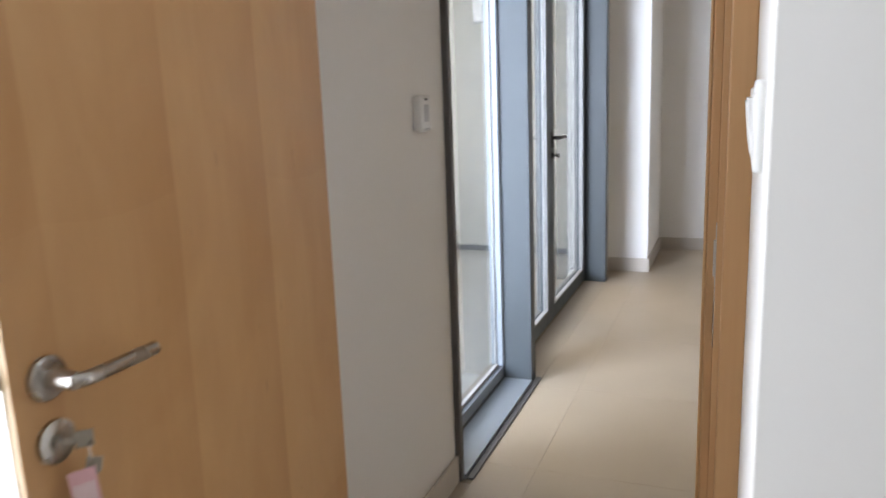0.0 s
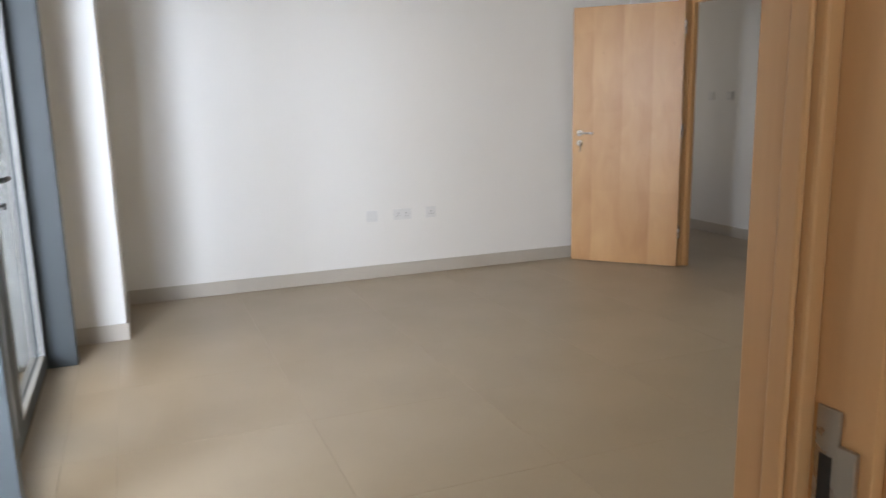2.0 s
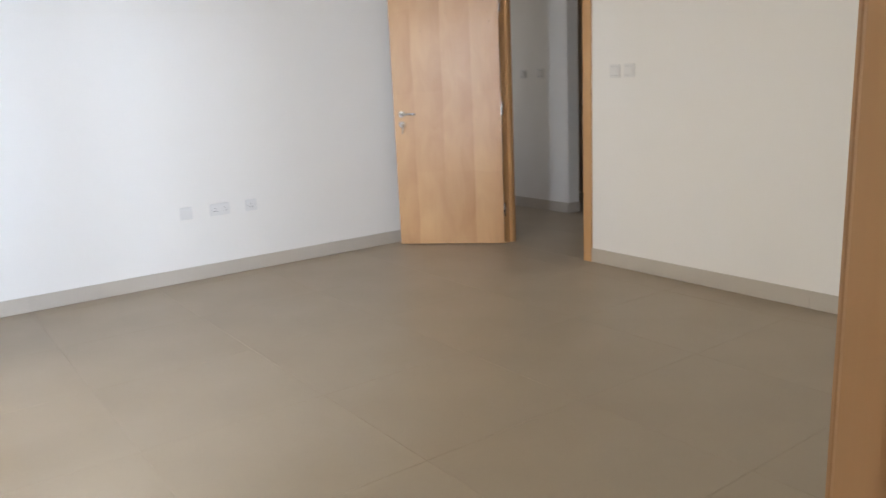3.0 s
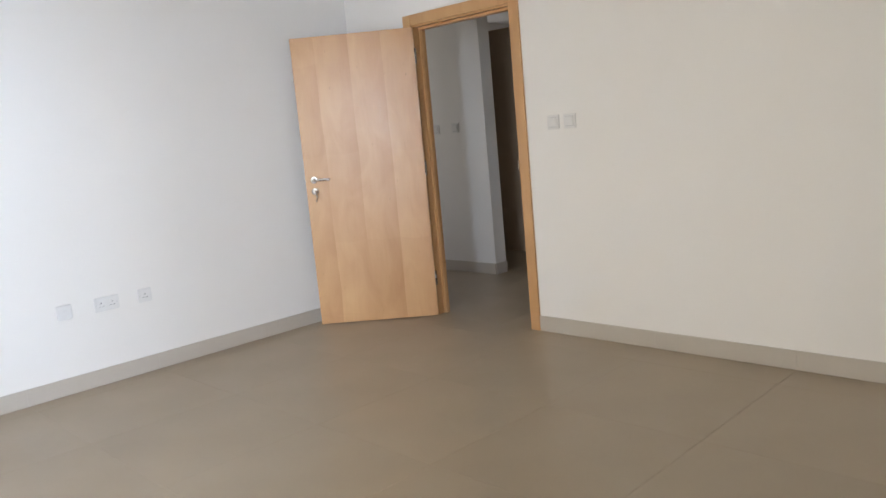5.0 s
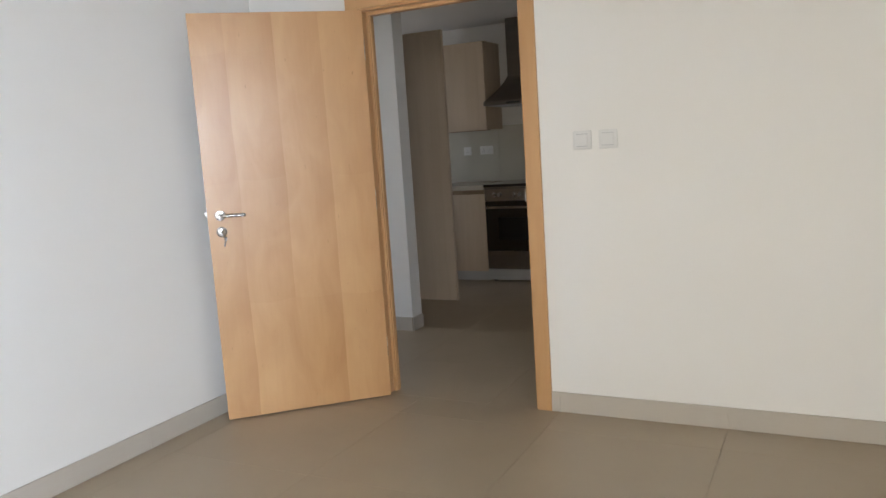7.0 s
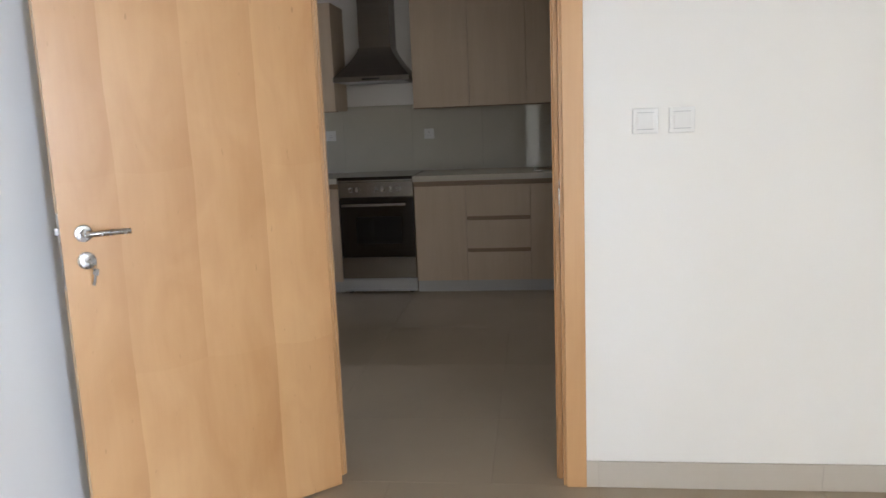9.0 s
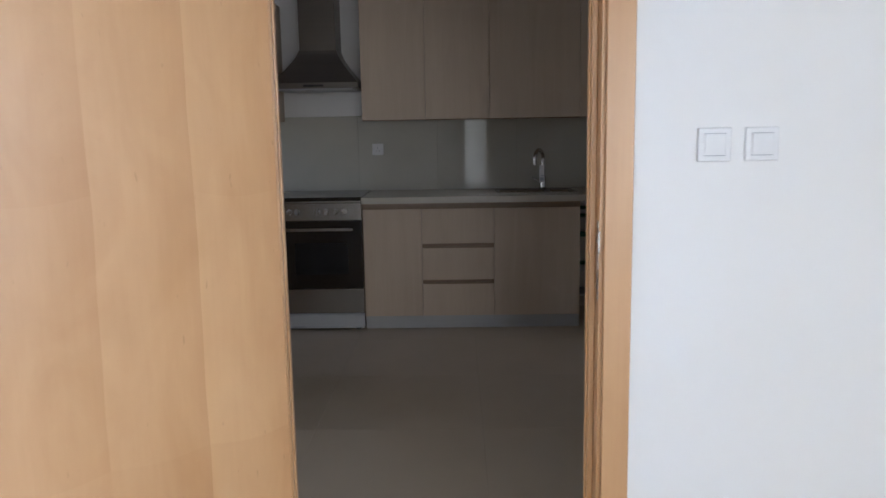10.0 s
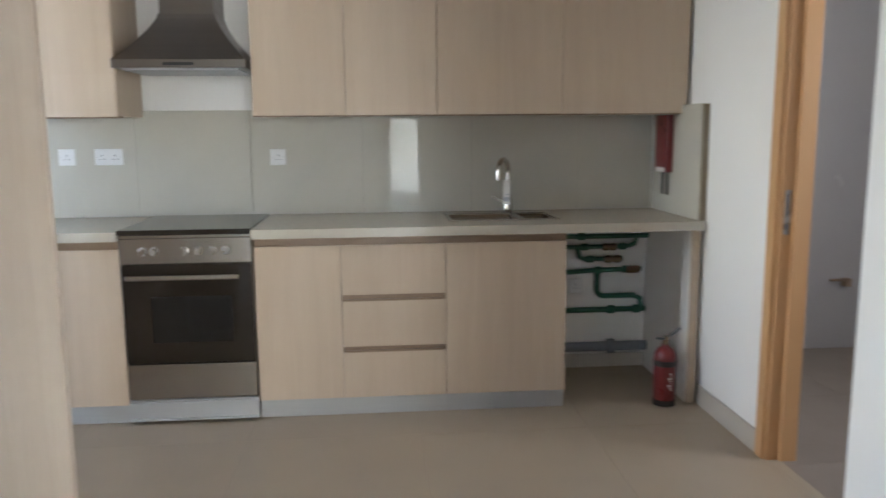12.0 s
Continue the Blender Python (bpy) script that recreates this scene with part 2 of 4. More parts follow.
M_LABEL = mat("paper_label", (0.78, 0.74, 0.70), 0.7, var=0.03, scale=30)
M_TAG = mat("pink_tag", (0.70, 0.40, 0.42), 0.4, var=0.04, scale=30)
M_BALC = mat("balcony_render", (0.42, 0.40, 0.35), 0.85, var=0.03, scale=1.8, bump=0.05, bscale=150)
M_BALCF = mat("balcony_tile", (0.42, 0.41, 0.385), 0.6, var=0.04, scale=3, bump=0.02, rand=0.02)
M_BATH = mat("bath_tile", (0.40, 0.385, 0.38), 0.25, var=0.03, scale=4, rand=0.02)

M_BATHF = mat("bath_floor_tile", (0.24, 0.20, 0.165), 0.4, var=0.05, scale=4, rand=0.02)

def glass_mat(name, tint=(0.97, 0.985, 0.98)):
    m = bpy.data.materials.new(name)
    m.use_nodes = True
    b = m.node_tree.nodes["Principled BSDF"]
    b.inputs["Base Color"].default_value = (*tint, 1)
    b.inputs["Transmission Weight"].default_value = 1.0
    b.inputs["Roughness"].default_value = 0.0
    b.inputs["IOR"].default_value = 1.45
    return m
M_GLASS = glass_mat("window_glass", (0.50, 0.53, 0.535))

# ---- building helpers ----
def box(bm, x0, x1, y0, y1, z0, z1, bevel=0.0):
    """Add a box between those planes, with eased edges."""
    r = bmesh.ops.create_cube(bm, size=1.0)
    v = r["verts"]
    c = Vector(((x0 + x1) / 2, (y0 + y1) / 2, (z0 + z1) / 2))
    d = Vector((abs(x1 - x0), abs(y1 - y0), abs(z1 - z0)))
    for p in v:
        p.co = Vector((p.co.x * d.x, p.co.y * d.y, p.co.z * d.z)) + c
    if bevel:
        e = list({e for p in v for e in p.link_edges})
        bmesh.ops.bevel(bm, geom=e, offset=min(bevel, min(d) * 0.45), segments=2, affect="EDGES", profile=0.5)
    return bm

def boxes(*specs, bevel=0.0):
    bm = bmesh.new()
    for s in specs:
        box(bm, *s, bevel=bevel)
    return bm

def lathe(bm, profile, centre, axis="Z", segments=24, cap=True):
    """Turn a profile of (radius, height) about an axis through centre."""
    c = Vector(centre)
    turn = {"Z": Matrix(), "X": Matrix.Rotation(radians(90), 4, "Y"), "Y": Matrix.Rotation(radians(-90), 4, "X")}[axis]
    rings = []
    for r, h in profile:
        ring = []
        for k in range(segments):
            a = 2 * math.pi * k / segments
            ring.append(bm.verts.new(c + turn @ Vector((r * math.cos(a), r * math.sin(a), h))))
        rings.append(ring)
    for a, b in zip(rings, rings[1:]):
        for k in range(segments):
            f = bm.faces.new((a[k], a[(k + 1) % segments], b[(k + 1) % segments], b[k]))
            f.smooth = True
    if cap:
        bm.faces.new(rings[0][::-1])
        bm.faces.new(rings[-1])
    return bm

def tube(bm, pts, r, segments=14, closed_ends=True):
    """A round bar along a line of points."""
    pts = [Vector(p) for p in pts]
    rings, side = [], None
    for i, p in enumerate(pts):
        d = (pts[min(i + 1, len(pts) - 1)] - pts[max(i - 1, 0)]).normalized()
        if side is None:
            side = d.orthogonal().normalized()
        side = (side - d * side.dot(d)).normalized()
        up = d.cross(side)
        rings.append([bm.verts.new(p + (side * math.cos(a) + up * math.sin(a)) * r) for a in [2 * math.pi * k / segments for k in range(segments)]])
    for a, b in zip(rings, rings[1:]):
        for k in range(segments):
            f = bm.faces.new((a[k], a[(k + 1) % segments], b[(k + 1) % segments], b[k]))
            f.smooth = True
    if closed_ends:
        bm.faces.new(rings[0][::-1])
        bm.faces.new(rings[-1])
    return bm

def arc(c, r, a0, a1, u, v, n=10):
    c, u, v = Vector(c), Vector(u), Vector(v)
    return [c + (u * math.cos(a) + v * math.sin(a)) * r for a in [radians(a0 + (a1 - a0) * k / n) for k in range(n + 1)]]

def part(name, bm, material, parent=None, label=""):
    bmesh.ops.recalc_face_normals(bm, faces=bm.faces)
    for e in bm.edges:
        if len(e.link_faces) == 2 and e.calc_face_angle() > 0.6:
            e.smooth = False
    me = bpy.data.meshes.new(name)
    bm.to_mesh(me)
    bm.free()
    me.materials.append(material)
    ob = new(name, me)
    ob.parent = parent
    if label:
        tagged(ob, label)
    return ob

def thing(name, label, category, m=None, group="", kind=""):
    ob = new(name)
    ob.empty_display_size = 0.05
    if m is not None:
        ob.matrix_basis = m
    return tagged(ob, label, category, group, kind)

def setting(name, bm, material, label, category):
    return tagged(part(name, bm, material), label, category, kind="structure")

# ---- plan ----
X_GLZ, X_B, Y_A, Y_C = -4.40, 0.0, 1.66, -3.48
B_T = 0.10
Y_CX = -3.592
H1, H2 = 2.75, 2.50
X_K = 3.872
Y_KR = -1.072
D3 = (1.69, 2.55)
D2 = (0.058, 0.957)
DOOR_H = 2.07
D1 = (-4.36, -3.515)
GL0, GL1, GLP, GLH = -2.56, 0.42, -1.58, 2.35

# ---- structure ----
setting("wall_left", boxes((X_GLZ - 0.25, X_GLZ, Y_CX, GL0, 0, H1), (X_GLZ - 0.25, X_GLZ, GL0, GL1, GLH, H1), (X_GLZ - 0.25, X_GLZ, GL1 + 0.10, Y_A + 0.15, 0, H1)), M_WALL, "white painted wall around the balcony glazing", "wall")
setting("pier", boxes((X_GLZ - 0.01, -4.105, 0.80, Y_A, 0, H1), bevel=0.004), M_WALL, "white painted pier in the corner", "pier")
setting("wall_far", boxes((X_GLZ, X_B, Y_A, Y_A + 0.15, 0, H1)), M_WALL, "white painted wall above a tile skirting", "wall")
setting("wall_door_2", boxes((X_B, B_T, Y_C, D2[0], 0, H1), (X_B, B_T, D2[1], 4.0, 0, H1), (X_B, B_T, D2[0], D2[1], DOOR_H, H1)), M_WALL, "white painted wall with a doorway", "wall")
setting("wall_door_1", boxes((D1[1], X_B + B_T, Y_CX, Y_C, 0, H1), (X_GLZ - 0.25, D1[0], Y_CX, Y_C, 0, H1), (D1[0], D1[1], Y_CX, Y_C, DOOR_H, H1)), M_WALL, "white painted wall with a doorway", "wall")
setting("ceiling", boxes((X_GLZ - 0.25, B_T, Y_CX, Y_A + 0.15, H1, H1 + 0.15)), M_CEIL, "plain white painted ceiling", "ceiling")
# bedroom behind the start
setting("wall_bedroom_left", boxes((X_GLZ - 0.25, X_GLZ - 0.1, -6.6, -4.95, 0, H1), (X_GLZ - 0.25, X_GLZ - 0.1, -4.2, Y_CX, 0, H1), (X_GLZ - 0.25, X_GLZ - 0.1, -4.95, -4.2, 2.4, H1), (X_GLZ - 0.25, X_GLZ - 0.1, -4.95, -4.2, 0, 0.4)), M_WALL, "white painted wall with an assumed, unseen window", "wall")
setting("wall_bedroom_back", boxes((X_GLZ - 0.25, -1.4, -6.75, -6.6, 0, H1)), M_WALL, "white painted wall", "wall")
setting("wall_bedroom_stub", boxes((-3.484, -1.55, -4.30, Y_CX, 0, H1)), M_WALL, "white painted wall corner beside the door", "wall")
setting("wall_bedroom_right", boxes((-1.55, -1.4, -6.6, Y_CX, 0, H1)), M_WALL, "white painted wall", "wall")
setting("ceiling_bedroom", boxes((X_GLZ - 0.25, -1.4, -6.75, Y_CX, H1, H1 + 0.15)), M_CEIL, "plain white painted ceiling", "ceiling")
# kitchen and corridor
setting("wall_kitchen_back", boxes((X_K, X_K + 0.15, Y_KR, 3.0, 0, H2)), M_WALL, "white painted kitchen wall", "wall")
setting("wall_kitchen_right", boxes((1.43, D3[0], Y_KR - 0.12, Y_KR, 0, H2), (D3[1], 4.2, Y_KR - 0.12, Y_KR, 0, H2), (D3[0], D3[1], Y_KR - 0.12, Y_KR, DOOR_H, H2)), M_WALL, "white painted wall with a bathroom doorway", "wall")
setting("wall_kitchen_near", boxes((B_T, 1.43, Y_KR - 0.12, -0.69, 0, H2)), M_WALL, "white painted wall corner", "wall")
setting("wall_corridor", boxes((1.30, 1.44, 1.50, 4.0, 0, H2)), M_WALL, "white painted corridor wall ending at the kitchen", "wall")
# unseen wall, added to hide the kitchen fill lamp from the living room
setting("wall_lamp_screen", boxes((2.345, 2.44, 2.42, 3.0, 0, H2)), M_WALL, "white painted wall", "wall")
# this wall's window is made up, an opening for the kitchen fill lamp
setting("wall_kitchen_left", boxes((1.44, 2.45, 3.0, 3.15, 0, H2), (3.25, X_K + 0.15, 3.0, 3.15, 0, H2), (2.45, 3.25, 3.0, 3.15, 2.35, H2), (2.45, 3.25, 3.0, 3.15, 0, 0.85)), M_WALL, "white painted wall with an assumed, unseen window", "wall")
# unseen end wall; its window is made up for the corridor lamp
setting("wall_corridor_end", boxes((B_T, 0.15, 3.85, 4.0, 0, H2), (1.25, 1.30, 3.85, 4.0, 0, H2), (0.15, 1.25, 3.85, 4.0, 2.35, H2), (0.15, 1.25, 3.85, 4.0, 0, 0.6)), M_WALL, "white painted wall with an assumed, unseen window", "wall")
setting("ceiling_kitchen", boxes((B_T, 4.2, -2.75, 4.0, H2, H2 + 0.15)), M_CEIL, "plain white painted ceiling", "ceiling")
setting("wall_bathroom_back", boxes((1.43, 1.55, -2.75, -2.60, 0, H2), (2.35, 4.2, -2.75, -2.60, 0, H2), (1.55, 2.35, -2.75, -2.60, 2.2, H2), (1.55, 2.35, -2.75, -2.60, 0, 1.2)), M_BATH, "grey tiled bathroom wall with an assumed, unseen window", "wall")
setting("wall_bathroom_side", boxes((4.08, 4.2, -2.60, Y_KR - 0.12, 0, H2)), M_BATH, "grey tiled bathroom wall", "wall")
setting("wall_bathroom_near", boxes((1.43, 1.55, -2.60, Y_KR - 0.12, 0, H2)), M_BATH, "grey tiled bathroom wall", "wall")

# screed under all floors
floor_ob = setting("floor", boxes((X_GLZ - 0.25, 4.2, -6.75, 4.0, -0.15, -0.0018)), M_GROUT, "beige tiled floor", "floor")

# balcony
setting("balcony_floor", boxes((-6.45, X_GLZ - 0.25, -6.75, 1.45, -0.15, -0.01)), M_BALCF, "pale tiled balcony floor", "floor")
setting("balcony_wall", boxes((-6.45, X_GLZ - 0.25, 1.35, 1.5, -0.01, 2.9)), M_BALC, "cream rendered balcony end wall", "wall")
setting("balcony_parapet", boxes((-6.45, -6.33, -6.75, 1.35, -0.01, 0.18), bevel=0.01), M_BALC, "low cream balcony kerb", "kerb")
setting("balcony_soffit", boxes((-6.45, X_GLZ - 0.25, -6.75, 1.5, 2.75, 2.9)), M_BALC, "cream rendered balcony soffit", "ceiling")
setting("ground", boxes((-400, 400, -400, 400, -12.2, -12.0)), M_BALC, "pale sandy ground far below", "ground")
setting("balcony_skirting", boxes((-6.33, X_GLZ - 0.25, 1.338, 1.35, -0.01, 0.035)), M_ALU_D, "dark balcony skirting line", "skirting")

# ---- glazing to the balcony ----
def glazing():
    """Aluminium screen: a fixed light and a pair of doors, set back from the room face between posts."""
    g = tagged(new("window_1"), "grey aluminium balcony screen with a fixed light", "window", kind="structure")
    xf, xb = -4.375, -4.51
    part("post", boxes((xb - 0.06, xf, GLP, GLP + 0.075, 0, GLH), bevel=0.003), M_ALU, g)
    part("post", boxes((xb - 0.06, xf + 0.02, GL1, GL1 + 0.10, 0, GLH), bevel=0.003), M_ALU, g)
    part("post", boxes((xb - 0.06, xf - 0.004, GL0, GL0 + 0.03, 0, GLH), bevel=0.003), M_ALU_D, g, "dark grey side channel")
    part("head", boxes((xb - 0.06, xf, GL0 + 0.03, GL1, GLH - 0.08, GLH), bevel=0.003), M_ALU, g)
    part("window_sill", boxes((xb, -4.372, GL0 + 0.03, GLP, -0.004, 0.018), bevel=0.003), M_ALU_LIT, g, "blue-grey aluminium sill in a lit tone of the frame coat")
    part("threshold", boxes((-4.372, -4.345, GL0 + 0.03, GLP, -0.004, 0.006), (-4.374, -4.345, GLP, GLP + 0.075, -0.004, 0.006), bevel=0.002), M_ALU_D, g, "dark threshold strip")
    y0, y1 = GL0 + 0.03, GLP
    part("window_frame", boxes((xb - 0.06, xb, y0, y1, 0.018, 0.075), (xb - 0.06, xb, y0, y1, GLH - 0.14, GLH - 0.08), (xb - 0.06, xb, y0, y0 + 0.05, 0.075, GLH - 0.14), (xb - 0.06, xb, y1 - 0.018, y1, 0.075, GLH - 0.14), bevel=0.004), M_ALU_LIT, g)
    part("gasket", boxes((xb - 0.001, xb + 0.004, y1 - 0.007, y1 - 0.001, 0.018, GLH - 0.08), (xb - 0.001, xb + 0.004, y0, y1 - 0.007, 0.018, 0.026)), M_ALU_D, g, "black rubber gasket")
    part("glazing_bead", boxes((xb - 0.045, xb - 0.03, y1 - 0.028, y1 - 0.018, 0.075, GLH - 0.14), (xb - 0.045, xb - 0.02, y0 + 0.05, y1 - 0.028, 0.075, 0.09), bevel=0.002), M_BEAD, g, "pale glazing bead")
    p = part("pane", boxes((xb - 0.041, xb - 0.034, y0 + 0.04, y1 - 0.012, 0.07, GLH - 0.13)), M_GLASS, g)
    p.visible_shadow = False

def balcony_door(name, y0, y1, handle, label):
    d = tagged(new(name), label, "balcony door", kind="structure")
    xf, xb, s = -4.50, -4.565, 0.085
    part("door_frame", boxes((xb, xf, y0, y0 + s, 0.012, GLH - 0.09), (xb, xf, y1 - s, y1, 0.012, GLH - 0.09), (xb, xf, y0 + s, y1 - s, 0.012, 0.012 + 0.085), (xb, xf, y0 + s, y1 - s, GLH - 0.18, GLH - 0.09), bevel=0.004), M_ALU, d)
    a, b, c, e = y0 + s, y1 - s, 0.097, GLH - 0.18
    part("glazing_bead", boxes((xf - 0.02, xf + 0.004, a, a + 0.011, c, e), (xf - 0.02, xf + 0.004, b - 0.011, b, c, e), (xf - 0.02, xf + 0.004, a + 0.011, b - 0.011, c, c + 0.011), (xf - 0.02, xf + 0.004, a + 0.011, b - 0.011, e - 0.011, e), bevel=0.003), M_BEAD, d, "pale glazing bead")
    part("gasket", boxes((xf - 0.012, xf - 0.006, a + 0.011, a + 0.017, c, e), (xf - 0.012, xf - 0.006, b - 0.017, b - 0.011, c, e)), M_ALU_D, d)
    p = part("pane", boxes((xb + 0.028, xb + 0.036, a - 0.01, b + 0.01, c - 0.01, e + 0.01)), M_GLASS, d)
    p.visible_shadow = False
    if handle:
        y = y0 + 0.05
        h = part("handle_plate", lathe(boxes((xf, xf + 0.008, y - 0.016, y + 0.016, 1.03, 1.12), bevel=0.003), [(0.011, 0), (0.011, 0.05)], (xf, y, 1.085), "X", 14), M_BLACK, d, "black handle rose")
        part("lever", tube(bmesh.new(), [(xf + 0.045, y, 1.085), (xf + 0.055, y + 0.02, 1.086), (xf + 0.055, y + 0.06, 1.088), (xf + 0.05, y + 0.125, 1.082)], 0.0095), M_BLACK, h, "black lever")
        k = part("lock_cylinder", lathe(lathe(bmesh.new(), [(0.017, 0), (0.017, 0.012), (0.010, 0.014)], (xf, y, 0.985), "X", 16), [(0.006, 0.01), (0.006, 0.03), (0.014, 0.034), (0.014, 0.042)], (xf, y, 0.985), "X", 12), M_BLACK, d, "black lock with thumb turn")

glazing()
balcony_door("door_balcony_fixed", GLP + 0.08, -0.64, False, "grey aluminium glazed balcony door, closed")
balcony_door("door_balcony", -0.637, GL1 - 0.003, True, "grey aluminium glazed balcony door with black lever, closed")

# small lamp on the balcony's end wall
wl = thing("wall_light", "pale rectangular wall light on the balcony wall", "wall light", Matrix.Translation((-5.55, 1.35, 2.07)))
part("body", boxes((-0.05, 0.05, -0.03, 0.001, -0.16, 0.16), bevel=0.006), M_PLASTIC_G, wl, "pale grey housing")
part("diffuser", boxes((-0.042, 0.042, -0.055, -0.029, -0.15, 0.15), bevel=0.008), M_PLASTIC, wl, "white diffuser")

# ---- timber doors ----
def door_set(name, width, swing, m, label, keys=""):
    """A flush veneered door in a rebated frame. Local x runs along the wall from the hinge, y away from the room the leaf opens to
    (the leaf's own room lies at y < 0); swing: degrees by which the leaf stands open."""
    depth = B_T if name == "door_2" else Y_C - Y_CX
    f = tagged(new(name + "_frame"), "light maple door frame with rebated jambs", "door frame", kind="structure")
    f.matrix_basis = m
    w, h = width, DOOR_H
    def jamb(x, s):
        # lining with a stop at its far half, casings on both faces; s: +1 for the hinge side
        bm = boxes((x, x + s * 0.018, 0.0, depth, 0, h), bevel=0.001)
        box(bm, x + s * 0.018, x + s * 0.035, 0.05, depth, 0, h, bevel=0.003)
        box(bm, x + s * 0.035, x + s * 0.041, 0.058, 0.078, 0, h, bevel=0.003)
        return bm
    part("jamb", jamb(0, 1), M_FRAME, f)
    part("jamb", jamb(w, -1), M_FRAME, f)
    part("head", boxes((0.018, w - 0.018, 0.0, depth, h - 0.018, h), (0.035, w - 0.035, 0.05, depth, h - 0.035, h - 0.018), bevel=0.001), M_FRAME, f)
    cw, ct = (0.073 if name == "door_2" else 0.040), 0.016
    for y0, y1 in ((-ct, 0.0), (depth, depth + ct)):
        part("casing", boxes((-cw + 0.008, 0.008, y0, y1, 0, h + cw - 0.008), bevel=0.003), M_FRAME, f)
        part("casing", boxes((w - 0.008, w + cw - 0.008, y0, y1, 0, h + cw - 0.008), bevel=0.003), M_FRAME, f)
        part("casing", boxes((0.008, w - 0.008, y0, y1, h - 0.008, h + cw - 0.008), bevel=0.003), M_FRAME, f)
    sy = 0.006 if name == "door_2" else 0.026
    st = part("strike_plate", boxes((w - 0.0205, w - 0.018, sy, sy + 0.021, 0.914, 1.129), (w - 0.023, w - 0.018, sy - 0.016, sy, 1.044, 1.104), bevel=0.001), M_NICKEL, f, "steel strike plate")
    part("keep_hole", boxes((w - 0.0212, w - 0.0204, sy + 0.005, sy + 0.016, 1.055, 1.092), (w - 0.0212, w - 0.0204, sy + 0.005, sy + 0.016, 0.945, 0.990)), M_BLACK, st, "dark latch slot")
    # the leaf, hinged a little inside the jamb
    pivot = 0.02 if name == "door_2" else 0.065
    lw, t = w - 0.02 - pivot, 0.044
    d = thing(name, label, "door", m @ Matrix.Translation((pivot, -0.004, 0.008)) @ Matrix.Rotation(radians(-swing), 4, "Z"))
    top = DOOR_H - 0.018 - 0.012
    part("leaf", boxes((0.002, lw - 0.001, 0.0015, t - 0.0015, 0, top), bevel=0.001), M_EDGE, d, "pale lipped leaf core")
    part("face_veneer", boxes((0.001, lw, 0.0, 0.0015, 0, top)), M_DOOR, d)
    part("face_veneer", boxes((0.001, lw, t - 0.0015, t, 0, top)), M_DOOR, d)
    for hz in (0.22, 1.02, 1.80):
        part("hinge", lathe(boxes((-0.004, 0.0015, 0.004, 0.034, hz, hz + 0.1)), [(0.007, -0.002), (0.007, 0.102)], (-0.004, -0.004, hz), "Z", 12), M_NICKEL, d)
    part("lock_plate", boxes((lw - 0.0008, lw + 0.0012, t / 2 - 0.011, t / 2 + 0.011, 0.89, 1.12), bevel=0.0005), M_NICKEL, d)
    part("latch_bolt", boxes((lw + 0.001, lw + 0.011, t / 2 - 0.006, t / 2 + 0.006, 1.056, 1.076), bevel=0.001), M_NICKEL, d)
    hx, hz, cz = (lw - 0.062, 1.056, 0.974) if name == "door_2" else (lw - 0.047, 1.057, 0.981)
    for s, y in ((-1, 0.0), (1, t)):
        r = part("handle_rose", lathe(bmesh.new(), [(0.026, 0), (0.026, s * 0.006), (0.023, s * 0.009), (0.012, s * 0.010), (0.010, s * 0.045)], (hx, y, hz), "Y", 28), M_NICKEL, d, "satin steel handle rose")
        part("lever", tube(bmesh.new(), [(hx, y + s * 0.03, hz)] + arc((hx - 0.014, y + s * 0.036, hz), 0.014, 0, 90, (1, 0, 0), (0, s, 0), 5) + [(hx - 0.05, y + s * 0.052, hz), (hx - 0.122, y + s * 0.050, hz - 0.002)], 0.0088, 16), M_NICKEL, r, "satin steel lever")
        e = part("lock_rose", lathe(bmesh.new(), [(0.026, 0), (0.026, s * 0.006), (0.023, s * 0.008), (0.010, s * 0.008), (0.010, s * 0.013)], (hx, y, cz), "Y", 28), M_NICKEL, d, "satin steel lock rose")
        if keys and s > 0:
            yy = y + s * 0.013
            # bow and spare key hang at a slant to the leaf
            def slanted(dx, dy, dz, turn, lean, *specs):
                bm = boxes(*specs, bevel=0.0006)
                at = Matrix.Translation((hx + dx, yy + s * dy, cz + dz)) @ Matrix.Rotation(radians(turn), 4, "Z") @ Matrix.Rotation(radians(lean), 4, "Y")
                bmesh.ops.transform(bm, matrix=at, verts=bm.verts)
                return bm
            part("key", slanted(0, 0, 0, 38, 0, (-0.0012, 0.0012, -0.002, 0.012, -0.004, 0.004), (-0.0012, 0.0012, 0.012, 0.032, -0.010, 0.011)), M_NICKEL, e, "steel key in the lock")
            ring = [Vector((hx - 0.012, yy + s * 0.024, cz - 0.016)) + Vector((math.cos(a) * 0.006, math.cos(a) * 0.006, math.sin(a) * 0.011)) for a in [2 * math.pi * k / 18 for k in range(19)]]
            part("key_ring", tube(bmesh.new(), ring, 0.0011, 6), M_NICKEL, e)
            part("spare_key", slanted(-0.017, 0.026, -0.022, -41, -14, (-0.009, 0.009, -0.001, 0.001, -0.020, 0.0), (-0.004, 0.004, -0.001, 0.001, -0.052, -0.020), (0.004, 0.006, -0.001, 0.001, -0.050, -0.042), (0.004, 0.0055, -0.001, 0.001, -0.038, -0.033)), M_NICKEL, e)
            if keys == "tag":
                tg = part("key_tag", slanted(-0.003, 0.016, -0.028, -41, 4, (-0.015, 0.015, -0.0015, 0.0015, -0.075, -0.006)), M_TAG, e, "pink plastic key tag")
